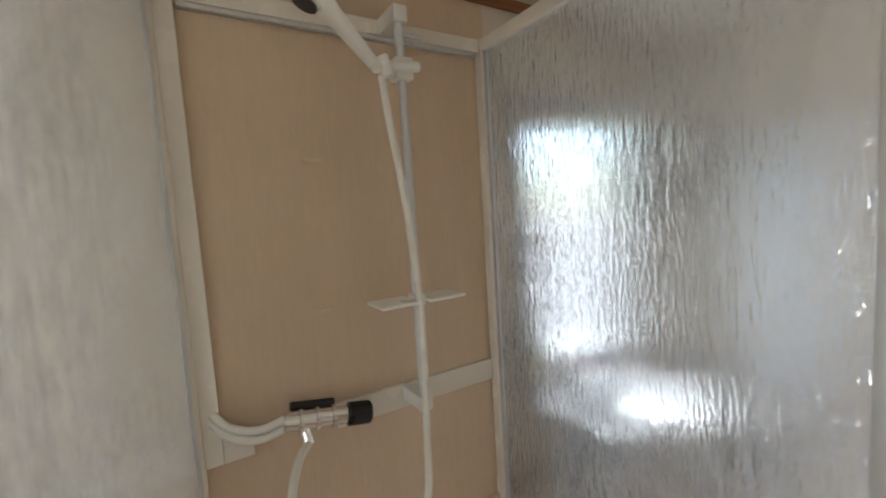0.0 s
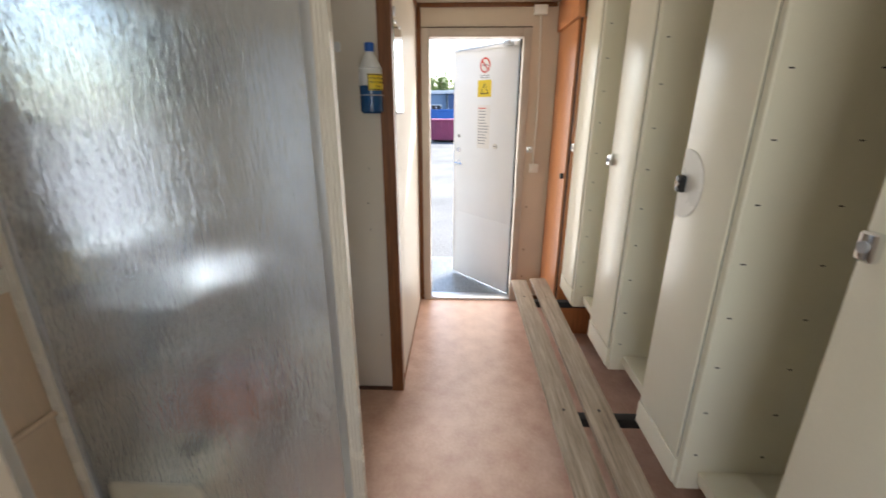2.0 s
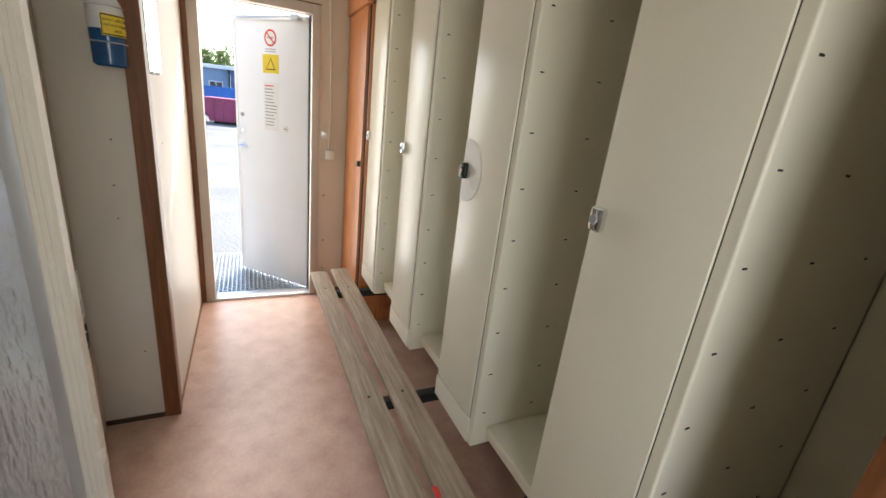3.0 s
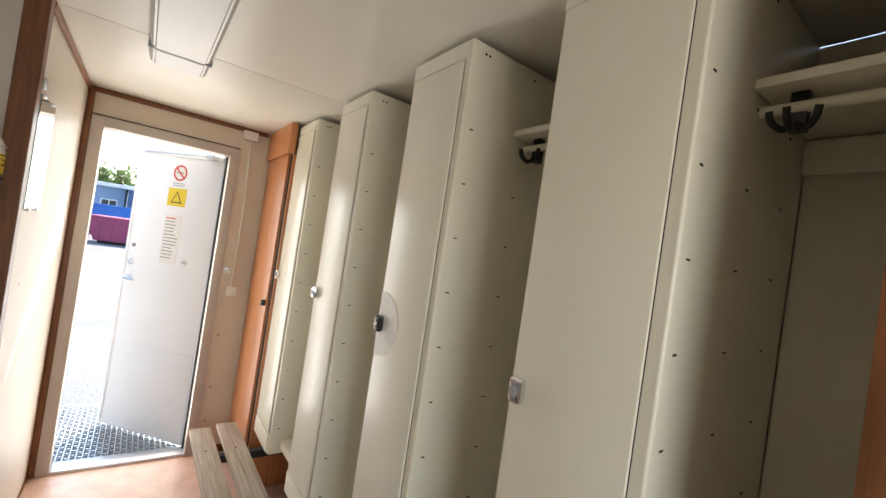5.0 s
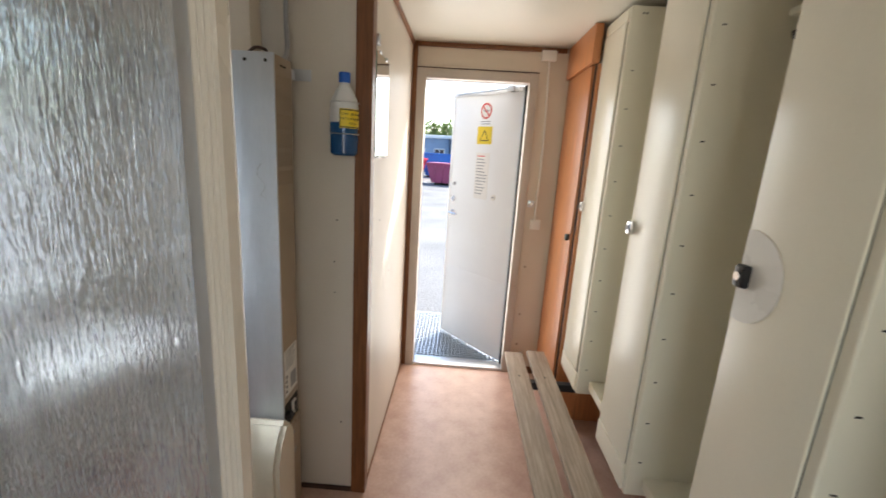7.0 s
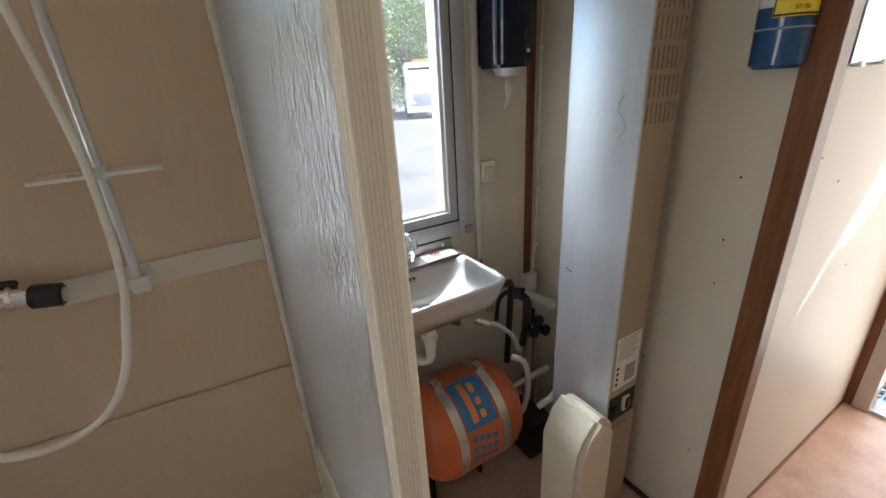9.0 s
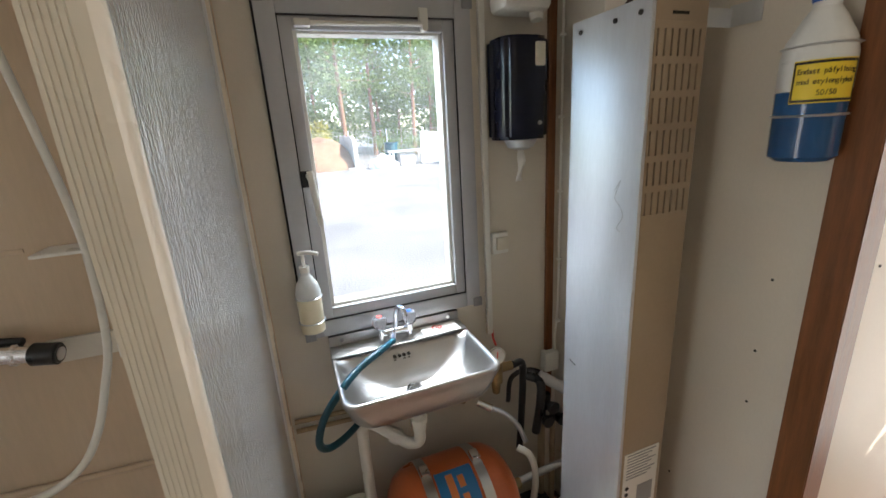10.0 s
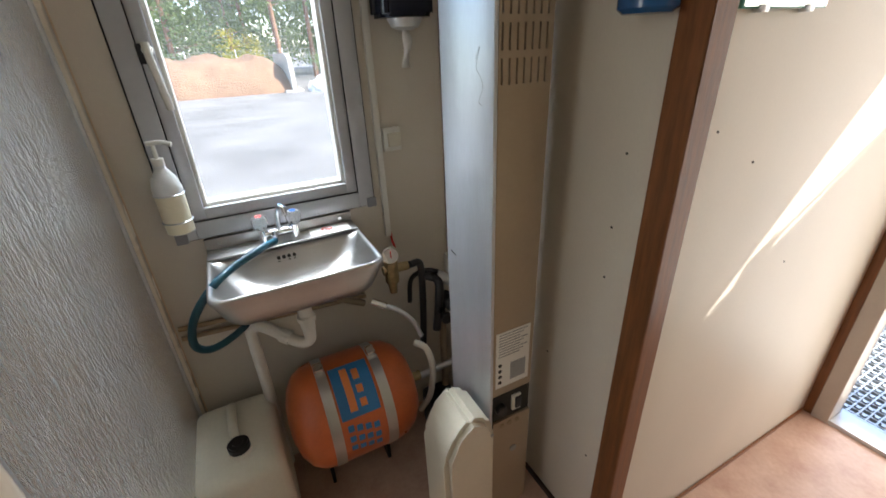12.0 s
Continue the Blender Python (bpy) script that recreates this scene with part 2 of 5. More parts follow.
def cyl(p, q, r, r2=None, n=20, bev=0.0, into=None):
    """A rod from p to q."""
    p, q = Vector(p), Vector(q)
    bm = bmesh.new()
    d = q - p
    bmesh.ops.create_cone(bm, cap_ends=True, segments=n, radius1=r, radius2=r if r2 is None else r2, depth=d.length)
    if bev:
        bmesh.ops.bevel(bm, geom=[e for e in bm.edges if len(e.link_faces) == 2 and any(len(f.verts) > 4 for f in e.link_faces)],
                        offset=bev, segments=2, affect="EDGES")
    bm.transform(Matrix.Translation((p + q) / 2) @ d.to_track_quat("Z", "Y").to_matrix().to_4x4())
    return merged(into, bm) if into else bm


def lathe(profile, n=28, m=None, into=None, sx=1.0, sy=1.0):
    """Rows of radius and height turned round z."""
    bm = bmesh.new()
    rings = []
    for r, z in profile:
        rings.append([bm.verts.new((sx * r * math.cos(a * math.tau / n), sy * r * math.sin(a * math.tau / n), z)) for a in range(n)])
    for a, b in zip(rings, rings[1:]):
        for i in range(n):
            bm.faces.new((a[i], a[(i + 1) % n], b[(i + 1) % n], b[i]))
    bm.faces.new(rings[0][::-1])
    bm.faces.new(rings[-1])
    if m:
        bm.transform(m)
    return merged(into, bm) if into else bm


def smooth_path(points, steps=8):
    P = [Vector(p) for p in points]
    P = [2 * P[0] - P[1]] + P + [2 * P[-1] - P[-2]]
    out = []
    for a, b, c, d in zip(P, P[1:], P[2:], P[3:]):
        for i in range(steps):
            t = i / steps
            out.append(0.5 * (2 * b + (c - a) * t + (2 * a - 5 * b + 4 * c - d) * t * t + (3 * b - a - 3 * c + d) * t ** 3))
    out.append(P[-2])
    return out


def tube(points, r, n=16, steps=8, into=None):
    """A round hose or wire through the points."""
    path = smooth_path(points, steps)
    bm = bmesh.new()
    rings = []
    up = Vector((0.13, 0.31, 0.94))
    for i, p in enumerate(path):
        t = (path[min(i + 1, len(path) - 1)] - path[max(i - 1, 0)]).normalized()
        u = (up - up.dot(t) * t).normalized()
        w = t.cross(u)
        up = u
        rings.append([bm.verts.new(p + r * (math.cos(k * math.tau / n) * u + math.sin(k * math.tau / n) * w)) for k in range(n)])
    for a, b in zip(rings, rings[1:]):
        for k in range(n):
            bm.faces.new((a[k], a[(k + 1) % n], b[(k + 1) % n], b[k]))
    bm.faces.new(rings[0][::-1])
    bm.faces.new(rings[-1])
    return merged(into, bm) if into else bm


def prism(outline, axis, a, b, bev=0.0, into=None):
    """An outline of (u, v) pulled along an axis from a to b; x: (y, z), y: (x, z), z: (x, y)."""
    bm = bmesh.new()
    put = {"x": lambda u, v, w: (w, u, v), "y": lambda u, v, w: (u, w, v), "z": lambda u, v, w: (u, v, w)}[axis]
    A = [bm.verts.new(put(u, v, a)) for u, v in outline]
    B = [bm.verts.new(put(u, v, b)) for u, v in outline]
    n = len(outline)
    bm.faces.new(A[::-1])
    bm.faces.new(B)
    for i in range(n):
        bm.faces.new((A[i], A[(i + 1) % n], B[(i + 1) % n], B[i]))
    bmesh.ops.recalc_face_normals(bm, faces=bm.faces[:])
    if bev:
        bmesh.ops.bevel(bm, geom=bm.edges[:], offset=bev, segments=2, affect="EDGES")
    return merged(into, bm) if into else bm


def mesh_of(bm, mat, smooth=True):
    me = bpy.data.meshes.new("mesh")
    bmesh.ops.recalc_face_normals(bm, faces=bm.faces[:])
    bm.to_mesh(me)
    bm.free()
    me.materials.append(mat)
    if smooth:
        me.polygons.foreach_set("use_smooth", [True] * len(me.polygons))
        me.set_sharp_from_angle(angle=radians(26))
    return me


def part(name, bm, mat, parent, label=""):
    ob = new(name, mesh_of(bm, M[mat]))
    ob.parent = parent
    if label:
        ob["label"] = label
    return ob


def thing(name, at, label, category, group="", kind=""):
    ob = new(name)
    ob.empty_display_size = 0.05
    ob.location = at
    return tagged(ob, label, category, group, kind)


def solid(name, bm, mat, label, category, group="", kind=""):
    return tagged(new(name, mesh_of(bm, M[mat])), label, category, group, kind)


def text_part(text, size, mat, parent, m, name="lettering"):
    c = bpy.data.curves.new("text", "FONT")
    c.body, c.size, c.align_x, c.align_y, c.extrude = text, size, "CENTER", "CENTER", 0.0004
    tmp = bpy.data.objects.new("text", c)
    scene.collection.objects.link(tmp)
    me = bpy.data.meshes.new_from_object(tmp.evaluated_get(bpy.context.evaluated_depsgraph_get()))
    bpy.data.objects.remove(tmp)
    me.materials.clear()
    me.materials.append(M[mat])
    ob = new(name, me)
    ob.parent = parent
    ob.matrix_local = m
    return ob


def facing(x, y, z, yaw):
    """A pose for flat writing on a wall whose face looks along yaw (0: -y, 90: +x, -90: -x, 180: +y)."""
    return pose(x, y, z, 90, 0, yaw)


STRUCT = "structure"
CEIL = 2.20
WY = 0.85     # long wall
BX = -0.04    # partition face
EX = 1.165    # end wall
LY = -1.02    # locker fronts
GROUND = -0.5

# ---- the cabin's shell ----
solid("floor", box(-3.0, EX + 0.08, -1.62, WY + 0.05, -0.08, 0.0, 0), "floor", "mottled salmon linoleum floor with scuffs", "floor", kind=STRUCT)
cb = box(-3.0, 0.018, -1.62, WY + 0.05, CEIL, CEIL + 0.06, 0.003)
box(0.024, EX + 0.05, -1.62, WY + 0.05, CEIL, CEIL + 0.06, 0.003, cb)
box(0.0, 0.04, -1.62, WY + 0.05, CEIL + 0.006, CEIL + 0.05, 0, cb)
solid("ceiling", cb, "ceiling", "cream ceiling boards with a narrow dark seam", "ceiling", kind=STRUCT)
roof = box(-3.2, EX + 0.2, -1.8, WY + 0.2, CEIL + 0.1, CEIL + 0.2, 0.01)
solid("roof", roof, "roofwhite", "flat pale sheet roof of the cabin", "roof", kind=STRUCT)

WX0, WX1, WZ0, WZ1 = -0.935, -0.40, 1.02, 1.92   # window hole
w = box(-1.05, WX0, WY, WY + 0.1, 0, CEIL, 0)
box(WX1, -0.04, WY, WY + 0.1, 0, CEIL, 0, w)
box(WX0, WX1, WY, WY + 0.1, 0, WZ0, 0, w)
box(WX0, WX1, WY, WY + 0.1, WZ1, CEIL, 0, w)
box(-0.04, EX + 0.08, WY, WY + 0.1, 0, CEIL, 0, w)
box(-3.0, -1.9, WY, WY + 0.1, 0, CEIL, 0, w)
solid("wall_north", w, "wall", "cream board wall with a window", "wall", kind=STRUCT)
solid("wall_shower", box(-1.9, -1.05, WY - 0.004, WY + 0.1, 0, CEIL, 0), "shower", "beige laminate shower wall with faint water stains", "wall", kind=STRUCT)
solid("wall_partition", box(BX, BX + 0.04, 0.03, WY, 0, CEIL, 0), "wall", "cream board partition with screw holes", "wall", kind=STRUCT)
solid("wall_corridor", box(0.0, EX, 0.0, 0.04, 0, CEIL, 0), "wall", "cream board corridor wall with a streak of sun", "wall", kind=STRUCT)
DY0, DY1, DZ = -0.755, -0.078, 2.0
w = box(EX, EX + 0.08, DY1, 0.0, 0, CEIL, 0)
box(EX, EX + 0.08, -1.62, DY0, 0, CEIL, 0, w)
box(EX, EX + 0.08, DY0, DY1, DZ, CEIL, 0, w)
box(EX, EX + 0.08, 0.04, WY, 0, CEIL, 0, w)
solid("wall_end", w, "endwall", "tan board end wall round the doorway", "wall", kind=STRUCT)
solid("wall_south", box(-3.0, EX + 0.08, -1.70, -1.62, 0, CEIL, 0), "wall", "cream board wall behind the lockers", "wall", kind=STRUCT)
# out-of-view wall; its opening is assumed, to hold the west fill lamp
ww = box(-3.08, -3.0, -1.70, -0.90, 0, CEIL, 0)
box(-3.08, -3.0, 0.0, WY + 0.1, 0, CEIL, 0, ww)
box(-3.08, -3.0, -0.90, 0.0, 0, 0.95, 0, ww)
box(-3.08, -3.0, -0.90, 0.0, 1.95, CEIL, 0, ww)
solid("wall_west", ww, "wall", "plain unseen cream board wall with an assumed window opening", "wall", kind=STRUCT)

# trims
tz = thing("trim", (0, 0, 0), "brown stained wooden corner trim", "trim", kind=STRUCT)
part("corner_trim", prism([(-0.055, -0.012), (0.004, -0.012), (0.004, 0.0), (-0.038, 0.002), (-0.04, 0.05), (-0.055, 0.05)], "z", 0, CEIL, 0.002), "trim", tz)
part("corner_trim", box(-0.098, -0.068, WY - 0.014, WY, 0.5, CEIL, 0.002), "trim", tz)
part("corner_trim", box(EX - 0.014, EX, -0.032, -0.001, 0, CEIL, 0.002), "trim", tz)
part("cornice", box(0.004, EX - 0.012, -0.014, -0.001, CEIL - 0.026, CEIL - 0.001, 0.002), "trim_x", tz)
part("cornice", box(EX - 0.014, EX - 0.001, -0.955, -0.033, CEIL - 0.028, CEIL - 0.001, 0.002), "trim", tz)
part("cornice", box(-3.0, -0.09, WY - 0.022, WY - 0.006, CEIL - 0.03, CEIL - 0.001, 0.002), "trim_x", tz)
bz = thing("baseboard", (0, 0, 0), "dark narrow skirting strip", "baseboard", kind=STRUCT)
part("strip", box(BX - 0.012, BX - 0.001, 0.052, WY - 0.02, 0.0, 0.02, 0.002), "dark", bz)
part("strip", box(0.006, EX - 0.016, -0.008, -0.001, 0, 0.014, 0.002), "trim_x", bz)
part("strip", box(EX - 0.014, EX - 0.002, -1.0, DY0 - 0.05, 0, 0.05, 0.002), "trim", bz)

# window
win = thing("window_1", (0, 0, 0), "grey aluminium tilt window with a white handle", "window", kind=STRUCT)
fy0, fy1 = WY - 0.022, WY + 0.06


def ring(x0, x1, z0, z1, wdt, y0, y1, bev=0.003):
    bm = box(x0, x0 + wdt, y0, y1, z0, z1, bev)
    box(x1 - wdt, x1, y0, y1, z0, z1, bev, bm)
    box(x0 + wdt, x1 - wdt, y0, y1, z0, z0 + wdt, bev, bm)
    box(x0 + wdt, x1 - wdt, y0, y1, z1 - wdt, z1, bev, bm)
    return bm


part("window_frame", ring(-0.960, -0.376, 0.992, 1.942, 0.050, fy0, fy1), "winframe", win)
part("gasket", ring(-0.966, -0.370, 0.986, 1.948, 0.008, WY - 0.006, WY + 0.02, 0), "black", win)
part("sash", ring(-0.909, -0.427, 1.044, 1.890, 0.034, WY - 0.014, WY + 0.035), "winframe", win)
part("gasket", ring(-0.913, -0.423, 1.039, 1.894, 0.006, WY - 0.018, WY - 0.010, 0), "black", win)
part("reveal", ring(-0.876, -0.460, 1.077, 1.861, 0.012, WY + 0.0, WY + 0.05), "white", win)
pn = part("pane", box(-0.866, -0.470, WY + 0.022, WY + 0.027, 1.086, 1.853, 0), "pane", win)
pn.visible_shadow = False
for cx in (-0.950, -0.386):
    for cz in (1.002, 1.933):
        part("corner_cap", box(cx - 0.016, cx + 0.016, fy0 - 0.004, fy0 + 0.004, cz - 0.016, cz + 0.016, 0.003), "capgrey", win)
hb = part("handle_plate", box(-0.91, -0.885, WY - 0.034, WY - 0.014, 1.455, 1.50, 0.004), "black", win)
h = cyl((-0.885, WY - 0.02, 1.485), (-0.885, WY - 0.07, 1.485), 0.011, bev=0.002)
tube([(-0.885, WY - 0.065, 1.50), (-0.883, WY - 0.072, 1.46), (-0.879, WY - 0.066, 1.41), (-0.874, WY - 0.06, 1.352)], 0.009, into=h)
part("handle", h, "white", win, "white window handle")
stay = cyl((-0.86, WY - 0.03, 1.868), (-0.53, WY - 0.03, 1.872), 0.006)
box(-0.87, -0.83, WY - 0.04, WY - 0.014, 1.860, 1.878, 0.003, stay)
part("stay", stay, "white", win, "white window stay rod")
st = box(-0.535, -0.508, WY - 0.028, WY - 0.014, 1.87, 1.915, 0.003)
cyl((-0.522, WY - 0.04, 1.862), (-0.522, WY - 0.014, 1.862), 0.009, into=st)
cyl((-0.528, WY - 0.031, 1.905), (-0.528, WY - 0.027, 1.905), 0.004, into=st)
part("stay_bracket", st, "white", win)

# notice above the window
nt_ = thing("paper_notice", (-0.655, WY - 0.002, 2.0), "white paper notice with small red print on the wall", "notice")
part("sheet", prism([(-0.06, 0.055), (0.045, 0.045), (0.058, 0.02), (0.052, -0.045), (-0.05, -0.048)], "y", -0.002, 0.0), "paper", nt_)
for i, wd in enumerate((0.088, 0.084, 0.07, 0.055)):
    part("print_line", box(-wd / 2, wd / 2, -0.0035, -0.0018, 0.022 - i * 0.017, 0.028 - i * 0.017, 0), "greyink", nt_)

# doorway and leaf
dr = thing("door_frame", (0, 0, 0), "brownish grey painted metal door frame with a step sill", "door frame", kind=STRUCT)
part("jamb", box(EX - 0.018, EX + 0.09, DY1 - 0.012, DY1 + 0.045, 0.0, DZ + 0.045, 0.003), "doorframe", dr)
part("jamb", box(EX - 0.018, EX + 0.09, DY0 - 0.04, DY0 + 0.014, 0.0, DZ + 0.045, 0.003), "doorframe", dr)
part("head", box(EX - 0.018, EX + 0.09, DY0 + 0.014, DY1 - 0.012, DZ - 0.012, DZ + 0.045, 0.003), "doorframe", dr)
part("sill", box(EX - 0.01, EX + 0.10, DY0 + 0.014, DY1 - 0.012, -0.02, 0.018, 0.003), "alu", dr)
part("seal", box(EX + 0.06, EX + 0.075, DY0 + 0.014, DY0 + 0.026, 0.02, DZ - 0.014, 0.002), "black", dr)
part("head_line", box(EX - 0.021, EX - 0.016, DY0 - 0.04, DY1 + 0.045, DZ + 0.046, DZ + 0.052, 0), "dark", dr)
LEAF_YAW = math.degrees(math.atan2(0.50, 0.56))
leaf = thing("door_leaf", (EX + 0.085, DY0 + 0.012, 0.0), "white metal door leaf standing ajar with warning notices", "door", kind=STRUCT)
leaf.rotation_euler = (0, 0, radians(LEAF_YAW))
# local x along the leaf, +y towards the inside
part("panel", box(0.0, 0.72, -0.045, 0.0, 0.02, 1.99, 0.004), "doorpaint", leaf)
part("edge_strip", box(0.0, 0.02, 0.0, 0.006, 0.03, 1.98, 0.002), "alu", leaf)
part("edge_strip", box(0.70, 0.722, 0.0, 0.005, 0.03, 1.98, 0.002), "doorpaint", leaf)
part("top_rail", box(0.02, 0.72, 0.0, 0.012, 1.955, 1.985, 0.002), "doorpaint", leaf)
part("lower_sheet", box(0.025, 0.69, 0.0005, 0.003, 0.06, 0.62, 0.001), "doorpaint", leaf)
for hz in (0.25, 1.0, 1.75):
    part("hinge", cyl((-0.004, 0.004, hz - 0.05), (-0.004, 0.004, hz + 0.05), 0.009, bev=0.002), "alu", leaf)
cl = cyl((0.10, 0.05, 1.975), (0.66, 0.02, 1.968), 0.006)
box(0.06, 0.13, 0.0, 0.055, 1.955, 1.99, 0.004, cl)
part("stay_arm", cl, "alu", leaf)
lk = cyl((0.655, 0.0, 1.07), (0.655, 0.012, 1.07), 0.024, bev=0.003)
tube([(0.655, 0.01, 1.07), (0.655, 0.045, 1.07), (0.62, 0.05, 1.068), (0.56, 0.05, 1.066)], 0.009, into=lk)
part("lever_handle", lk, "chrome", leaf, "chrome lever handle")
part("lock_rose", cyl((0.655, 0.0, 1.18), (0.655, 0.014, 1.18), 0.022, bev=0.003), "chrome", leaf)
part("lock_rose", cyl((0.655, 0.0, 1.30), (0.655, 0.01, 1.30), 0.014, bev=0.002), "greyink", leaf)
part("spy_cap", cyl((0.22, 0.0, 1.235), (0.22, 0.008, 1.235), 0.022, bev=0.002), "white", leaf)
part("spy_hole", box(0.208, 0.232, 0.008, 0.0095, 1.232, 1.240, 0), "greyink", leaf)


def disc_ring(r0, r1, n=36, t=0.001):
    bm = bmesh.new()
    a = [[bm.verts.new((r * math.cos(i * math.tau / n), r * math.sin(i * math.tau / n), z)) for i in range(n)] for r, z in
         ((r0, 0), (r1, 0), (r1, t), (r0, t))]
    for p, q in zip(a, a[1:] + a[:1]):
        for i in range(n):
            bm.faces.new((p[i], p[(i + 1) % n], q[(i + 1) % n], q[i]))
    return bm


sg = disc_ring(0.044, 0.055)
box(-0.05, 0.05, -0.005, 0.005, 0, 0.001, 0, sg, m=pose(0, 0, 0, 0, 0, -45))
sg.transform(facing(0.36, 0.0015, 1.845, 180))
part("ban_sign", sg, "red", leaf, "red ban ring sign")
part("sign_ground", cyl((0.36, 0.0, 1.845), (0.36, 0.0012, 1.845), 0.06, n=32), "paper", leaf)
part("ban_figure", box(0.332, 0.388, 0.0014, 0.0022, 1.841, 1.851, 0), "greyink", leaf)
for k in range(2):
    part("print_line", box(0.31, 0.41, 0.0005, 0.0016, 1.768 - k * 0.016, 1.774 - k * 0.016, 0), "greyink", leaf)
part("warning_sign", box(0.285, 0.435, 0.0, 0.0016, 1.612, 1.737, 0), "yellow", leaf, "yellow warning sign with a triangle")
tr = prism([(-0.045, -0.04), (0.045, -0.04), (0, 0.042)], "z", 0, 0.0006)
tr.transform(facing(0.36, 0.0016, 1.674, 180))
part("triangle", tr, "ink", leaf)
tr = prism([(-0.034, -0.033), (0.034, -0.033), (0, 0.03)], "z", 0, 0.0006)
tr.transform(facing(0.36, 0.0022, 1.674, 180))
part("triangle_field", tr, "yellow", leaf)
part("rules_sheet", box(0.29, 0.43, 0.0, 0.0014, 1.21, 1.55, 0), "paper", leaf, "white rules sheet in small print")
rr_ = random.Random(4)
for k in range(13):
    wd = rr_.uniform(0.07, 0.12)
    part("print_line", box(0.42 - wd, 0.42, 0.0014, 0.0022, 1.522 - k * 0.023, 1.529 - k * 0.023, 0), "red" if k == 0 else "greyink", leaf)

# step outside
stp = thing("grating_step", (EX + 0.11, -0.5, 0), "galvanised steel grating step outside the doorway", "step")
part("step_rim", box(0.0, 0.03, -0.62, 0.72, -0.04, 0.0, 0.002), "grate", stp)
part("step_rim", box(0.90, 0.93, -0.62, 0.72, -0.04, 0.0, 0.002), "grate", stp)
g = bmesh.new()
for i in range(44):
    y = -0.62 + i * 0.031
    box(0.03, 0.90, y, y + 0.006, -0.03, -0.002, 0, g)
for i in range(28):
    x = 0.04 + i * 0.031
    box(x, x + 0.007, -0.62, 0.72, -0.028, -0.004, 0, g)
for i in range(27):
    for k in range(42):
        x, y = 0.055 + i * 0.031, -0.605 + k * 0.031
        if (i + k) % 2:
            box(x - 0.008, x + 0.008, y - 0.005, y + 0.008, -0.012, 0.003, 0, g)
part("grating", g, "grate", stp)
for yy in (-0.6, 0.68):
    for xx in (0.03, 0.88):
        part("leg", box(xx, xx + 0.04, yy, yy + 0.04, GROUND, -0.03, 0.002), "grate", stp)
bl = thing("plastic_sheet", (EX + 0.95, 0.17, GROUND), "crumpled grey plastic by the step", "rubbish")
bm = bmesh.new()
bmesh.ops.create_icosphere(bm, subdivisions=4, radius=0.2)
for v in bm.verts:
    v.co = Vector((v.co.x * 0.8, v.co.y * 0.5, v.co.z * 1.6)) * (1 + 0.5 * noise.noise(v.co * 9)) + Vector((0, 0, 0.28))
part("sheet", bm, "alu", bl)

# ---- end wall fittings ----
ew = thing("junction_box", (EX - 0.002, -0.842, 2.150), "cream junction box on the end wall", "junction box")
part("lid", box(-0.035, 0, -0.045, 0.045, -0.03, 0.03, 0.005), "white", ew)
cd = thing("wall_switch", (EX - 0.002, -0.868, 1.10), "cream light switch with a surface cable", "switch")
part("housing", box(-0.035, 0, -0.032, 0.032, -0.032, 0.032, 0.005), "white", cd)
part("rocker", box(-0.042, -0.034, -0.018, 0.018, -0.02, 0.02, 0.003), "white", cd)
part("cable", tube([(-0.008, 0.005, 0.03), (-0.008, 0.0, 0.4), (-0.008, 0.006, 0.7), (-0.008, 0.02, 1.02)], 0.006), "white", cd)
lp = thing("latch_plate", (EX - 0.002, -0.83, 1.235), "small steel latch plate on the end wall", "latch")
part("plate", box(-0.006, 0, -0.022, 0.022, -0.022, 0.022, 0.002), "alu", lp)
part("keyhole", cyl((-0.012, 0, 0), (-0.005, 0, 0), 0.009), "chrome", lp)
for z in (0.22, 0.45, 0.80):
    s = thing("wall_screw", (EX - 0.001, -0.835, z), "small dark screw cap on the end wall", "screw", "end wall screws")
    part("head", cyl((-0.006, 0, 0), (0.0, 0, 0), 0.009, bev=0.002), "tan", s)

# mirror
mr_ = thing("wall_mirror", (0, 0, 0), "frameless wall mirror with a green glass edge", "mirror")
part("glass_body", box(0.012, 0.27, -0.012, -0.006, 1.50, 1.89, 0.001), "mirroredge", mr_)
part("silvering", box(0.015, 0.267, -0.0135, -0.0122, 1.503, 1.887, 0), "mirror", mr_)
for x in (0.07, 0.21):
    for z in (1.494, 1.886):
        part("clip", box(x - 0.01, x + 0.01, -0.018, -0.001, z, z + 0.012, 0.002), "alu", mr_)
part("hanger", box(0.02, 0.045, -0.02, -0.001, 1.905, 1.945, 0.004), "alu", mr_)

# ---- wooden cupboard door by the entrance ----
wd = thing("tall_cupboard", (0, 0, 0), "tall cupboard with an orange wood laminate door", "cupboard")
part("door", box(0.662, EX - 0.02, -1.0, -0.98, 0.06, 2.01, 0.003), "woodlam", wd)
part("top_panel", box(0.632, EX - 0.006, -1.006, -0.965, 2.016, CEIL - 0.002, 0.003), "woodlam", wd)
part("side_panel", box(0.630, 0.645, -1.55, -1.0, 0.0, 2.014, 0.003), "woodlam", wd)
# dark strip painted in for the shaded gap between cupboard and locker
part("edge_strip", box(0.647, 0.660, -1.03, -0.992, 0.05, 2.012, 0.002), "dark", wd)
part("plinth", box(0.647, EX - 0.01, -1.52, -1.01, 0.0, 0.055, 0.002), "dark", wd)
part("lock", box(0.675, 0.70, -0.98, -0.957, 1.095, 1.13, 0.004), "black", wd)

# ---- lockers ----
LW, LZ0, LZ1 = 0.308, 0.366, 2.178


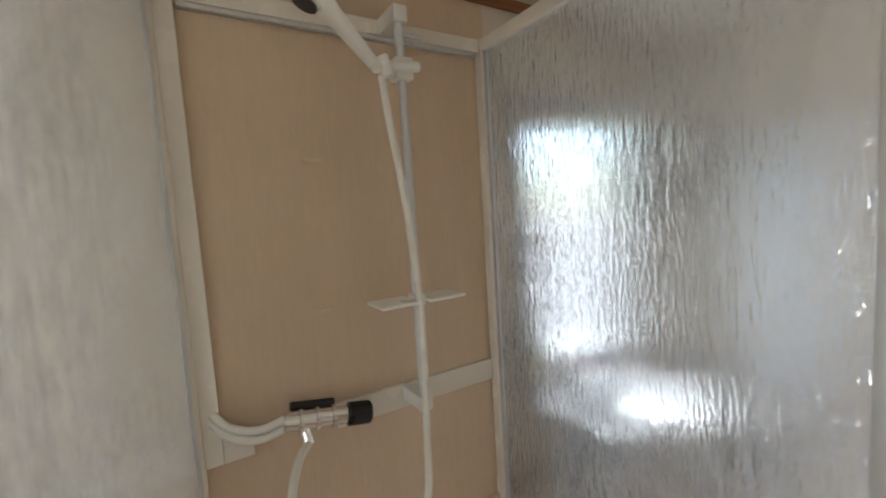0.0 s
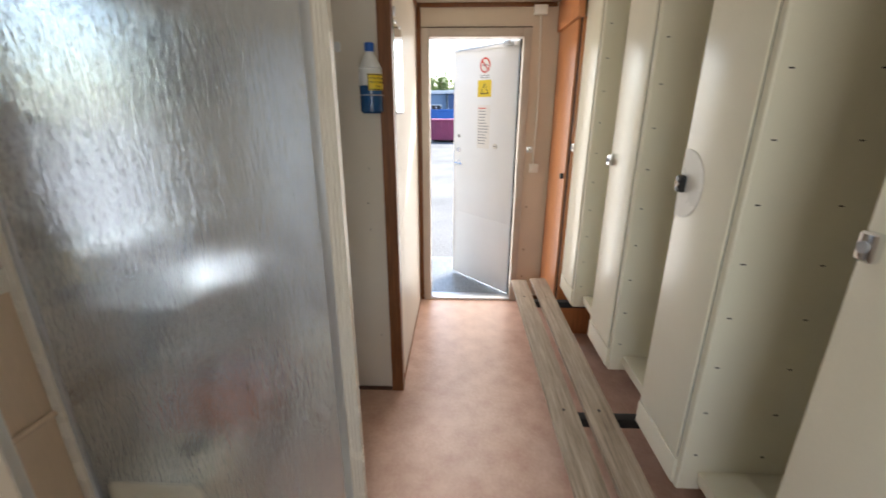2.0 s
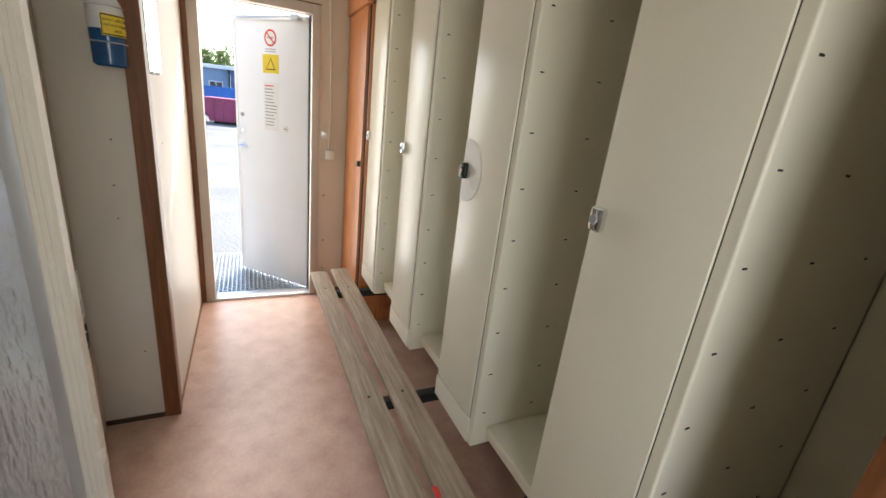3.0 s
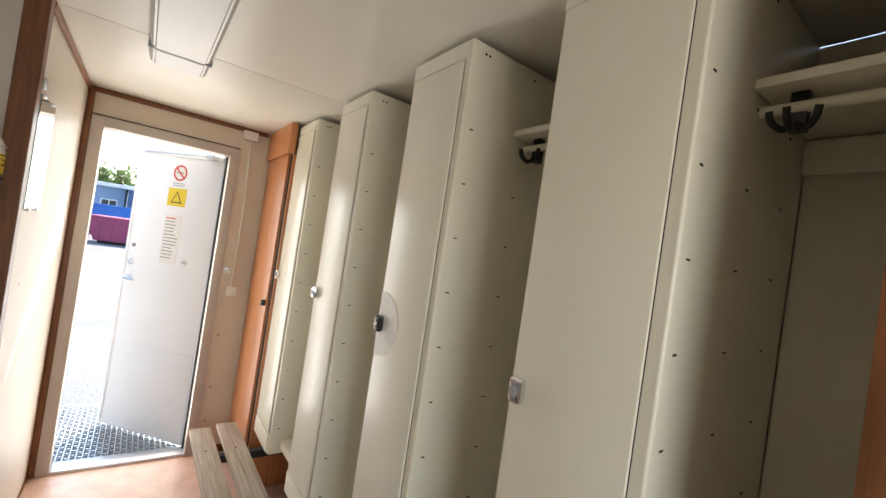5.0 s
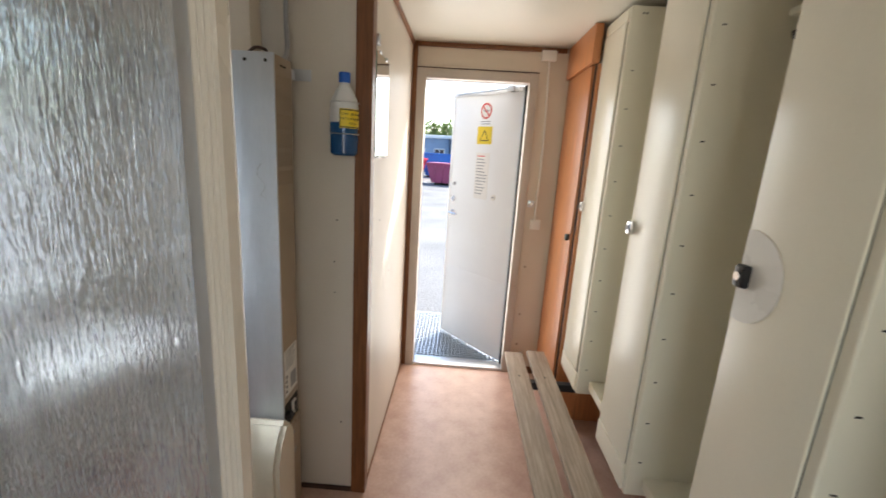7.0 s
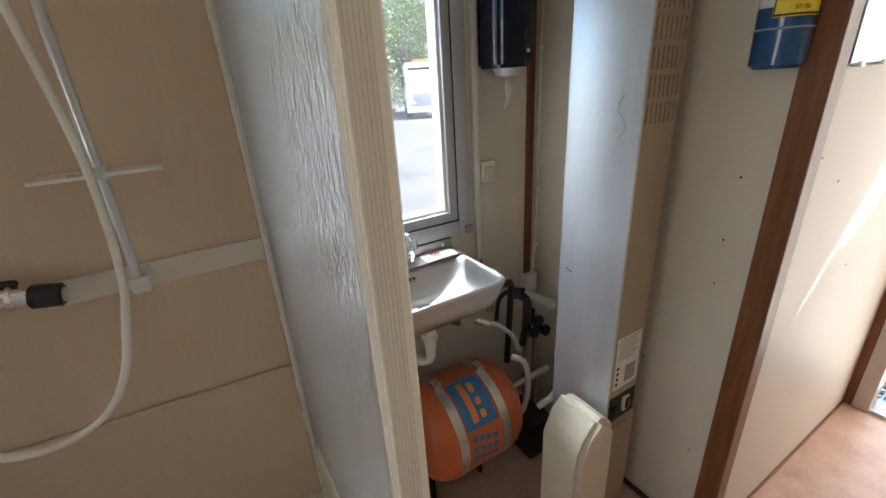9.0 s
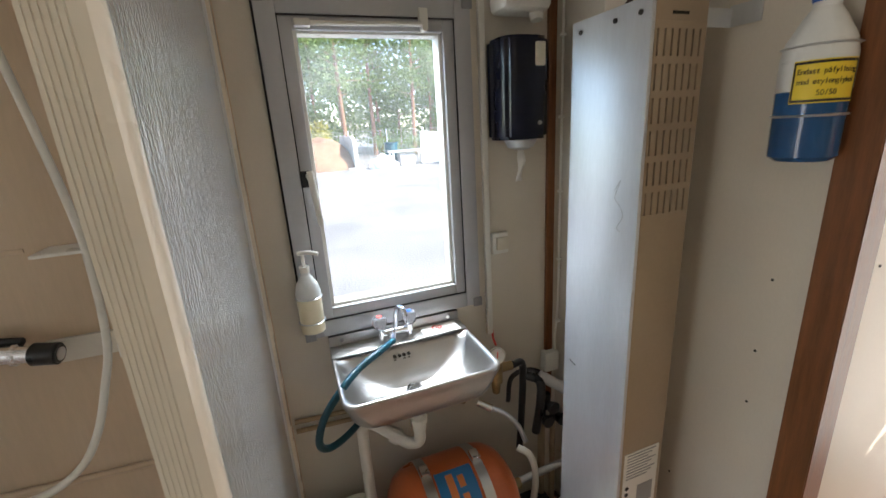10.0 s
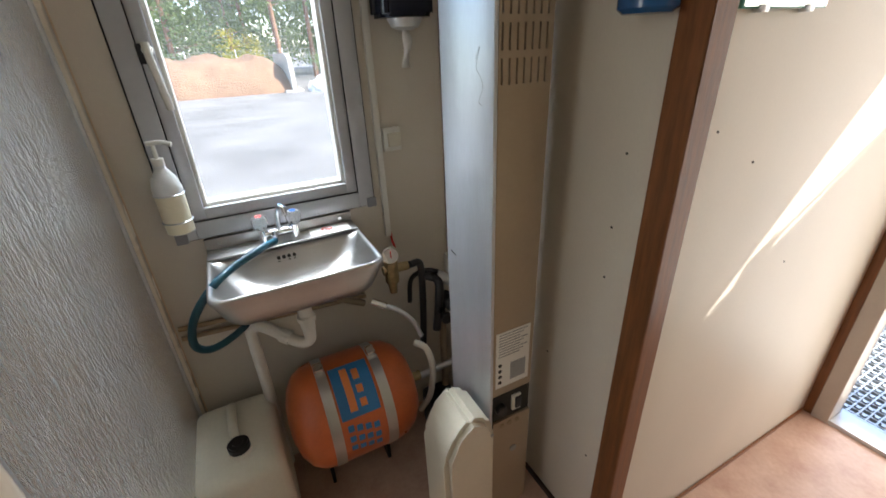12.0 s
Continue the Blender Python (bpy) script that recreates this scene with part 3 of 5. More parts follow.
def slots_side(x, ob, ys, zs):
    for y in ys:
        for z in zs:
            part("slot", box(x - 0.0012, x + 0.001, y - 0.006, y + 0.006, z - 0.0018, z + 0.0018, 0), "slot", ob)


def locker(x0, label, plate=False):
    """A narrow steel locker; its near side panel has the lower x."""
    ob = thing("locker", (x0, LY, LZ0), label, "locker", "lockers along the wall")
    H = LZ1 - LZ0
    out = []
    for i in range(9):
        a = math.pi + i * math.pi / 16
        out.append((0.006 + 0.006 * math.cos(a), -0.006 - 0.006 * math.sin(a)))
    rim = [(0, -0.56)] + out + [(LW - 0.003, 0.0), (LW, -0.003), (LW, -0.56)]
    part("body", prism(rim, "z", 0, H), "locker", ob).data.shade_flat()
    part("header", box(0.02, LW - 0.003, 0.0, 0.004, H - 0.052, H - 0.002, 0.001), "locker", ob)
    part("door_gap", box(0.0258, LW - 0.0108, -0.002, 0.0012, 0.1028, H - 0.0578, 0), "slot", ob)
    part("door", box(0.027, LW - 0.012, 0.0, 0.0085, 0.104, H - 0.059, 0.003), "locker", ob)
    part("kick_strip", box(0.02, LW - 0.003, 0.0, 0.009, 0.004, 0.097, 0.003), "locker", ob)
    lx = LW - 0.036
    c = part("lock", box(lx - 0.018, lx + 0.018, 0.008, 0.030, 0.907, 0.961, 0.011, seg=3), "black" if plate else "chrome", ob, "black cam lock" if plate else "chrome cam lock")
    part("cylinder", cyl((lx, 0.029, 0.934), (lx, 0.033, 0.934), 0.010), "chrome" if plate else "greyink", c)
    if plate:
        pl = lathe([(0.001, 0.0), (0.105, 0.0), (0.105, 0.002), (0.001, 0.003)], 40)
        bmesh.ops.bisect_plane(pl, geom=pl.verts[:] + pl.edges[:] + pl.faces[:], plane_co=(0.022, 0, 0), plane_no=(1, 0, 0), clear_outer=True)
        pl.transform(pose(LW - 0.036, 0.0087, 0.934, 90, 0, 180) @ pose(0, 0, 0, 0, 0, 180))
        part("repair_plate", pl, "white", ob, "round repair plate behind the lock")
    slots_side(0, ob, (-0.036, -0.238, -0.44), [1.924 - 0.158 * k - LZ0 for k in range(10)])
    for y in (-0.05, -0.065, -0.26):
        part("rivet", cyl((-0.0015, y, H - 0.028), (0.001, y, H - 0.028), 0.004, n=10), "slot", ob)
    return ob


XS = [-1.605, -0.975, -0.333, 0.318]
locker(XS[0], "cream enamelled steel locker with a scuffed closed door")
locker(XS[1], "cream enamelled steel locker with a round plate at its lock", True)
locker(XS[2], "cream enamelled steel locker with a closed door")
locker(XS[3], "cream enamelled steel locker beside the wooden cupboard")


def open_bay(x0, x1):
    ob = thing("open_locker_bay", (x0, LY, LZ0), "open clothes bay with cream shelf and black coat hook", "wardrobe bay", "open bays between the lockers")
    W = x1 - x0 - 0.002
    part("bottom_shelf", box(0.002, W, -0.56, -0.055, 0.055, 0.075, 0.006), "locker", ob)
    part("bottom_lip", box(0.002, W, -0.075, -0.057, 0.03, 0.06, 0.003), "locker", ob)
    part("back_panel", box(0.002, W, -0.578, -0.565, -0.02, LZ1 - LZ0, 0.001), "locker", ob)
    part("hat_shelf", box(0.002, W, -0.55, -0.20, 1.585, 1.605, 0.005), "locker", ob)
    part("hanging_rail", cyl((0.0, -0.25, 1.555), (W, -0.25, 1.555), 0.011), "locker", ob)
    part("hook_board", box(0.002, W, -0.545, -0.535, 1.50, 1.58, 0.003), "locker", ob)
    c = W - 0.058
    hk = box(c - 0.014, c + 0.014, -0.27, -0.245, 1.51, 1.585, 0.004)
    for sx in (-1, 1):
        tube([(c, -0.255, 1.525), (c + sx * 0.018, -0.24, 1.513), (c + sx * 0.032, -0.225, 1.525), (c + sx * 0.036, -0.22, 1.543)], 0.006, into=hk)
    tube([(c, -0.25, 1.525), (c, -0.22, 1.505), (c, -0.195, 1.515), (c, -0.185, 1.535)], 0.006, into=hk)
    part("coat_hook", hk, "black", ob, "black double coat hook")
    return ob


open_bay(XS[0] + LW, XS[1])
open_bay(XS[1] + LW, XS[2])
open_bay(XS[2] + LW, XS[3])
open_bay(-1.835, XS[0])

bl_ = thing("rubber_buffer", (-1.13, -1.20, 0), "dark grey rubber foot under the open bay", "foot")
part("post", cyl((0, 0, 0), (0, 0, 0.38), 0.02), "blackmetal", bl_)
part("buffer", lathe([(0.03, 0.30), (0.05, 0.32), (0.055, 0.36), (0.045, 0.40), (0.02, 0.415)]), "rubber", bl_)

# bench with its black steel frames; the frames carry the lockers too
bench = thing("bench", (0, 0, 0), "low bench of two worn pine planks on black steel frames", "bench")
for y0, xe in ((-0.80, 0.735), (-0.942, 0.77)):
    pk = box(-2.35, xe, y0, y0 + 0.108, 0.342, 0.366, 0.004)
    part("plank", pk, "plank", bench)
for fx in (-2.1, -0.62, 0.45):
    f = box(fx - 0.02, fx + 0.02, -1.56, -0.72, 0.30, 0.341, 0.002)
    box(fx - 0.02, fx + 0.02, -1.34, -1.30, 0.0, 0.30, 0.002, f)
    box(fx - 0.02, fx + 0.02, -1.56, -1.52, 0.0, 0.30, 0.002, f)
    part("frame", f, "blackmetal", bench, "black square steel frame")
part("bearer", box(-2.1, 0.70, -1.30, -1.26, 0.32, 0.364, 0.002), "blackmetal", bench)
part("bearer", box(-2.1, 0.70, -1.535, -1.50, 0.342, 0.364, 0.002), "blackmetal", bench)
part("tape_mark", box(-1.13, -1.09, -0.842, -0.825, 0.366, 0.3685, 0), "red", bench, "red tape mark")
for y in (-0.746, -0.888):
    for x in (-2.1, -0.62, 0.45):
        part("screw", cyl((x, y, 0.364), (x, y, 0.368), 0.006, n=10), "blackmetal", bench)

# partition end beside the last bay
pe = thing("partition_end", (0, 0, 0), "partition end with brown trim and grey steel edge", "partition", kind=STRUCT)
part("core", box(-1.90, -1.838, -1.62, -1.05, 0, CEIL, 0), "wall", pe)
part("edge_trim", box(-1.860, -1.834, -1.05, -1.0, 0, CEIL, 0.003), "trim", pe)
part("steel_edge", box(-1.985, -1.861, -1.05, -1.012, 0, CEIL, 0.003), "alu", pe)
part("core", box(-1.985, -1.91, -1.62, -1.05, 0, CEIL, 0), "dark", pe)

# ceiling lamp
cl_ = thing("ceiling_lamp", (0.0, -0.37, CEIL), "unlit fluorescent ceiling lamp with a ribbed clear diffuser", "lamp")
part("tray", box(-1.12, 0.13, -0.105, 0.105, -0.02, -0.001, 0.004), "white", cl_)
for xa, xb in ((-1.11, -0.068), (-0.060, 0.125)):
    part("diffuser", prism([(-0.10, -0.021), (0.10, -0.021), (0.098, -0.05), (0.082, -0.067), (-0.082, -0.067), (-0.098, -0.05)], "x", xa, xb, 0.006), "diffuser", cl_)
part("joint_strip", box(-0.069, -0.059, -0.101, 0.101, -0.066, -0.021, 0.002), "greyink", cl_)

# ---- shower ----
GX, LX = -1.070, -1.868
tray = thing("shower_tray", (0, 0, 0), "pale beige shower tray with a grey drain", "shower tray")
t_ = box(LX - 0.02, GX + 0.02, 0.0, 0.05, 0, 0.13, 0.008)
box(LX - 0.02, GX + 0.02, WY - 0.05, WY - 0.006, 0, 0.13, 0.008, t_)
box(LX - 0.02, LX + 0.03, 0.05, WY - 0.05, 0, 0.13, 0.008, t_)
box(GX - 0.03, GX + 0.02, 0.05, WY - 0.05, 0, 0.13, 0.008, t_)
box(LX, GX, 0.04, WY - 0.03, 0.0, 0.07, 0, t_)
part("basin", t_, "profile", tray)
part("drain", lathe([(0.001, 0.068), (0.045, 0.068), (0.045, 0.074), (0.03, 0.076), (0.001, 0.073)], m=pose(-1.30, 0.42, 0)), "alu", tray)


def side_panel(x, name, label, fy=0.0, fx=0.0, shades=False):
    ob = thing(name, (x, 0, 0.13), label, "shower screen")
    gl = part("glass", box(-0.003, 0.003, fy + 0.015, WY - 0.03, 0.03, 1.90, 0), "rippled", ob)
    gl.visible_shadow = shades
    out = []
    for i in range(9):     # rounded outer face
        a = -math.pi / 2 + i * math.pi / 8
        out.append((0.012 + 0.014 * math.cos(a), -0.012 + 0.026 * math.sin(a)))
    out += [(0.0, 0.018), (-0.026, 0.018)]
    for k in range(3):     # a few grooves on the inner face
        out += [(-0.0285, 0.012 - k * 0.015), (-0.0285, 0.004 - k * 0.015), (-0.0265, 0.002 - k * 0.015)]
    for k in range(6):     # reeded front
        u = -0.0280 + k * 0.0055
        out += [(u, -0.0405), (u + 0.0040, -0.0405), (u + 0.0043, -0.0395), (u + 0.0051, -0.0395)]
    out += [(0.0055, -0.0405)]
    out = [(u * 0.8 + fx, v * 0.62 - 0.022 + fy) for u, v in out]
    part("front_post", prism(out, "z", -0.10, 1.93), "profile", ob, "cream reeded front post")
    part("wall_profile", box(-0.018, 0.018, WY - 0.035, WY - 0.006, -0.0, 1.93, 0.003), "profile", ob)
    part("glazing_bead", box(-0.009, 0.009, WY - 0.047, WY - 0.034, 0.0, 1.90, 0.002), "alu", ob)
    part("glazing_bead", box(fx - 0.010, 0.008, fy - 0.012, fy + 0.016, 0.0, 1.90, 0.002), "alu", ob)
    part("top_rail", box(-0.016, 0.016, fy + 0.018, WY - 0.035, 1.897, 1.93, 0.003), "profile", ob)
    part("bottom_rail", box(-0.016, 0.016, fy + 0.018, WY - 0.035, 0.0, 0.035, 0.003), "profile", ob)
    return ob


side_panel(GX, "shower_screen", "rippled glass shower screen in cream reeded profiles", 0.006, 0.007)
side_panel(LX, "shower_screen", "rippled glass shower screen at the far side of the shower", -0.075, -0.0355, True)
bp_ = thing("shower_back_frame", (0, WY - 0.004, 0), "white frame strips round the shower's back wall", "frame")
part("strip", box(-1.872, -1.815, -0.02, 0, 1.082, 2.06, 0.003), "profile", bp_)
part("strip", box(-1.815, -1.755, -0.02, 0, 1.082, 1.135, 0.003), "profile", bp_)
part("strip", box(-1.815, GX - 0.018, -0.022, 0, 2.026, 2.062, 0.003), "profile", bp_)
part("rail_strip", box(-1.57, GX - 0.018, -0.014, 0, 1.075, 1.137, 0.003), "profile", bp_)
part("bead", box(-1.81, GX - 0.02, -0.018, 0, 2.016, 2.026, 0.002), "alu", bp_)
part("keeper", box(-1.345, -1.27, -0.03, -0.022, 2.03, 2.042, 0.002), "alu", bp_)

SX, SY = -1.373, 0.748
sb = thing("shower_rail", (0, 0, 0), "steel shower rail with white hand shower and hose", "shower")
part("rail", cyl((SX, SY, 1.12), (SX, SY, 2.05), 0.0105, bev=0.002), "alu", sb)
for z in (1.105, 2.03):
    part("bracket", box(SX - 0.018, SX + 0.018, SY - 0.016, WY - 0.018, z - 0.006, z + 0.032, 0.005), "white", sb)
sd = box(SX - 0.11, SX - 0.012, SY - 0.045, SY + 0.05, 1.374, 1.382, 0.003)
box(SX + 0.012, SX + 0.115, SY - 0.045, SY + 0.05, 1.374, 1.382, 0.003, sd)
box(SX - 0.016, SX + 0.016, SY - 0.018, SY + 0.018, 1.364, 1.392, 0.004, sd)
part("soap_dish", sd, "white", sb)
hd = box(SX - 0.022, SX + 0.022, SY - 0.022, SY + 0.022, 1.895, 1.945, 0.006)
cyl((SX - 0.05, SY - 0.02, 1.915), (SX + 0.035, SY - 0.02, 1.925), 0.012, bev=0.002, into=hd)
cyl((SX - 0.07, SY - 0.045, 1.925), (SX - 0.055, SY - 0.05, 1.885), 0.016, 0.013, into=hd)
part("holder", hd, "white", sb, "white sliding hand shower holder")
h0, h1 = Vector((-1.454, 0.70, 1.900)), Vector((-1.626, 0.55, 1.955))
d = h1 - h0
hs = cyl(h0, h0 + d * 0.72, 0.0125, 0.017)
cyl(h0 + d * 0.70, h1, 0.017, 0.024, into=hs)
face = Vector((-0.45, 0.05, -0.9)).normalized()
cyl(h1 - face * 0.012, h1 + face * 0.026, 0.026, 0.028, bev=0.004, into=hs)
part("hand_shower", hs, "white", sb)
part("spray_face", cyl(h1 + face * 0.025, h1 + face * 0.029, 0.022), "black", sb, "black spray face")
part("ferrule", cyl(h0 - d * 0.10, h0 + d * 0.03, 0.011), "chrome", sb)
part("hose", tube([h0 - d * 0.08, (-1.428, 0.715, 1.80), (-1.405, 0.712, 1.62), (-1.385, 0.712, 1.40), (-1.392, 0.70, 1.17), (-1.412, 0.67, 1.06), (-1.436, 0.634, 0.97),
                   (-1.478, 0.615, 0.905), (-1.55, 0.60, 0.872), (-1.64, 0.58, 0.895), (-1.712, 0.572, 0.975), (-1.722, 0.62, 1.06), (-1.69, 0.70, 1.10),
                   (-1.655, 0.752, 1.108)], 0.0085, n=16), "shose", sb)
mx = thing("shower_mixer", (0, 0, 0), "chrome shower mixer with a black knob and pale supply hoses", "mixer tap")
mb = cyl((-1.70, 0.775, 1.158), (-1.555, 0.765, 1.137), 0.021, bev=0.003)
cyl((-1.635, 0.775, 1.15), (-1.635, WY - 0.01, 1.15), 0.02, into=mb)
cyl((-1.66, 0.77, 1.15), (-1.655, 0.755, 1.105), 0.013, into=mb)
for k in range(3):
    cyl((-1.60 - k * 0.035, 0.768, 1.144 + k * 0.005), (-1.593 - k * 0.035, 0.768, 1.143 + k * 0.005), 0.026, into=mb)
part("body", mb, "chrome", mx)
part("valve_cap", cyl((-1.68, 0.80, 1.178), (-1.585, 0.79, 1.165), 0.010, bev=0.002), "black", mx)
part("knob", cyl((-1.565, 0.764, 1.139), (-1.510, 0.758, 1.131), 0.027, 0.026, n=24, bev=0.004), "black", mx, "black ribbed knob")
part("knob_cap", cyl((-1.511, 0.758, 1.131), (-1.508, 0.7577, 1.1305), 0.016), "alu", mx)
for k, z in enumerate((1.165, 1.145)):
    part("supply_hose", tube([(-1.69, 0.775, z), (-1.75, 0.785, z - 0.012), (-1.80, 0.80, z + 0.004), (-1.83, WY - 0.02, z + 0.03)], 0.009), "shose", mx)
for x, z in ((-1.57, 1.722), (-1.575, 1.37)):
    hk = thing("glue_mark", (x, WY - 0.006, z), "stained glue mark of a missing hook", "mark", "marks on the shower wall")
    part("mark", box(-0.022, 0.022, -0.003, 0.001, -0.006, 0.006, 0.002), "shower", hk)
pp = thing("water_pipe", (0, 0, 0), "painted water pipes along the wall, and a ridge for a shadow line", "pipe")
for z in (0.665, 0.700):
    part("pipe", cyl((-1.04, WY - 0.014, z + 0.015), (-0.45, WY - 0.014, z - 0.02), 0.008), "painted", pp)
# no pipe here: a raised line stands in for a soft shadow
part("shower_pipe", cyl((-1.83, WY - 0.012, 0.735), (-1.08, WY - 0.012, 0.690), 0.009), "shower", pp)

# ---- wash place ----
bs = thing("wash_basin", (-0.681, 0, 0), "pressed stainless steel hand basin on the wall", "basin")
hw, by0, by1, bzt = 0.219, 0.508, 0.835, 0.945


def rrect(x0, x1, y0, y1, r, z, n=6):
    out = []
    for cx, cy, a0 in ((x1 - r, y1 - r, 0), (x0 + r, y1 - r, 90), (x0 + r, y0 + r, 180), (x1 - r, y0 + r, 270)):
        for i in range(n + 1):
            a = radians(a0 + 90 * i / n)
            out.append((cx + r * math.cos(a), cy + r * math.sin(a), z))
    return out


bm = bmesh.new()
loops = [rrect(-hw + 0.05, hw - 0.05, by0 + 0.05, by1 - 0.06, 0.05, bzt - 0.112), rrect(-hw + 0.02, hw - 0.02, by0 + 0.012, by1 - 0.03, 0.06, bzt - 0.095),
         rrect(-hw + 0.008, hw - 0.008, by0 + 0.004, by1 - 0.01, 0.045, bzt - 0.04),
         rrect(-hw, hw, by0, by1, 0.04, bzt - 0.022), rrect(-hw - 0.006, hw + 0.006, by0 - 0.006, by1, 0.042, bzt - 0.006),
         rrect(-hw - 0.002, hw + 0.002, by0 - 0.002, by1, 0.04, bzt + 0.003),
         rrect(-hw + 0.010, hw - 0.010, by0 + 0.010, by1 - 0.075, 0.038, bzt), rrect(-hw + 0.02, hw - 0.02, by0 + 0.02, by1 - 0.085, 0.04, bzt - 0.02),
         rrect(-hw + 0.05, hw - 0.05, by0 + 0.03, by1 - 0.12, 0.06, bzt - 0.075), rrect(-0.10, 0.10, by0 + 0.06, by1 - 0.16, 0.045, bzt - 0.097),
         rrect(-0.03, 0.03, by0 + 0.10, by1 - 0.15, 0.028, bzt - 0.101)]
rings = [[bm.verts.new(p) for p in lp_] for lp_ in loops]
for a, b in zip(rings, rings[1:]):
    for i in range(len(a)):
        bm.faces.new((a[i], a[(i + 1) % len(a)], b[(i + 1) % len(b)], b[i]))
bm.faces.new(rings[0][::-1])
bm.faces.new(rings[-1])
bw0 = part("bowl", bm, "steel", bs)
bw0.data.polygons.foreach_set("use_smooth", [True] * len(bw0.data.polygons))
bw0.data.set_sharp_from_angle(angle=radians(180))
sub = bw0.modifiers.new("smooth", "SUBSURF")
sub.levels = sub.render_levels = 2
part("splashback", box(-hw, hw, by1 - 0.004, WY - 0.004, bzt - 0.03, 0.984, 0.003), "steel", bs)
part("tap_ledge", box(-hw, hw, by1 - 0.078, by1, bzt + 0.001, bzt + 0.006, 0.002), "steel", bs)
for i in range(4):
    for k in range(2):
        if not (i == 1 and k == 1):
            part("overflow_hole", cyl((-0.035 + i * 0.015, 0.745, 0.918 - k * 0.014), (-0.035 + i * 0.015, 0.7375, 0.918 - k * 0.014), 0.005, n=12), "slot", bs)
part("drain", lathe([(0.001, 0), (0.013, 0.0), (0.016, 0.004), (0.026, 0.005), (0.028, 0.0), (0.028, -0.003)], m=pose(0, 0.655, 0.847)), "chrome", bs)
part("drain_hole", cyl((0, 0.655, 0.8475), (0, 0.655, 0.850), 0.012), "slot", bs)
for sx in (-0.18, 0.18):
    part("bolt", cyl((sx, WY - 0.022, 0.968), (sx, WY - 0.014, 0.968), 0.006), "chrome", bs)
tp = thing("mixer_tap", (-0.695, 0.79, bzt + 0.006), "chrome mixer tap with clear plastic knobs", "tap")
tb = cyl((-0.05, 0, 0.028), (0.05, 0, 0.028), 0.012, bev=0.002)
for sx in (-0.045, 0.045):
    cyl((sx, 0, 0), (sx, 0, 0.045), 0.012, into=tb)
tube([(0, 0, 0.03), (0.004, -0.002, 0.08), (0.012, -0.012, 0.112), (0.02, -0.04, 0.115), (0.024, -0.055, 0.098)], 0.008, into=tb)
cyl((-0.012, -0.01, 0.03), (-0.02, -0.045, 0.022), 0.010, into=tb)
part("body", tb, "chrome", tp)
for sx, ml in ((-0.048, "red"), (0.048, "bluecap")):
    kn = part("knob", lathe([(0.012, 0.044), (0.021, 0.052), (0.024, 0.07), (0.021, 0.086), (0.012, 0.088)], 8, m=Matrix.Translation((sx, 0, 0))), "clear", tp, "clear faceted knob")
    part("dot", cyl((sx, 0, 0.0882), (sx, 0, 0.0895), 0.009), ml, kn)
hz = thing("garden_hose", (0, 0, 0), "teal rubber hose looped from the tap to the wall", "hose")
part("hose", tube([(-0.715, 0.745, 0.972), (-0.76, 0.70, 0.975), (-0.84, 0.655, 0.957), (-0.895, 0.61, 0.935), (-0.95, 0.60, 0.87), (-0.972, 0.61, 0.79),
                   (-0.945, 0.65, 0.735), (-0.88, 0.70, 0.728), (-0.80, 0.77, 0.748), (-0.77, WY - 0.03, 0.76)], 0.0105), "hose", hz)
part("clamp", cyl((-0.79, 0.78, 0.749), (-0.775, 0.80, 0.754), 0.0135), "chrome", hz)
sn = thing("tap_notice", (-0.545, 0.79, bzt + 0.007), "small white sign with a red drinking ban", "sign")
part("plate", box(-0.062, 0.062, -0.034, 0.034, 0, 0.0015, 0.0004), "paper", sn)
rg = disc_ring(0.013, 0.0175)
box(-0.015, 0.015, -0.002, 0.002, 0, 0.001, 0, rg, m=pose(0, 0, 0, 0, 0, -45))
rg.transform(Matrix.Translation((-0.008, 0.010, 0.0015)))
part("ban_ring", rg, "red", sn)
part("glass_figure", box(-0.013, -0.003, 0.004, 0.016, 0.0014, 0.002, 0), "ink", sn)
text_part("EJ DRICKSVATTEN", 0.0125, "ink", sn, Matrix.Translation((0, -0.017, 0.0018)))
part("print_line", box(-0.045, 0.045, -0.03, -0.027, 0.0014, 0.002, 0), "greyink", sn)

so = thing("soap_bottle", (-0.938, 0.79, 1.037), "half-full soap bottle with a white pump in a wire holder", "soap bottle")
part("soap", lathe([(0.026, 0.0), (0.034, 0.004), (0.035, 0.11), (0.001, 0.111)]), "soap", so)
part("shell", lathe([(0.0345, 0.111), (0.0355, 0.125), (0.030, 0.15), (0.013, 0.178), (0.012, 0.19), (0.001, 0.191)]), "bottle", so)
pm = cyl((0, 0, 0.185), (0, 0, 0.203), 0.014)
cyl((0, 0, 0.2), (0, 0, 0.236), 0.005, into=pm)
tube([(-0.012, 0.004, 0.24), (0.0, 0, 0.241), (0.02, -0.008, 0.242), (0.042, -0.016, 0.236)], 0.006, into=pm)
part("pump", pm, "white", so)
for z in (0.035, 0.11):
    part("wire_ring", lathe([(0.0362, z - 0.0015), (0.0385, z), (0.0362, z + 0.0015)], 32), "alu", so)
part("hanger", box(-0.014, 0.014, 0.036, 0.040, -0.01, 0.12, 0.001), "alu", so)

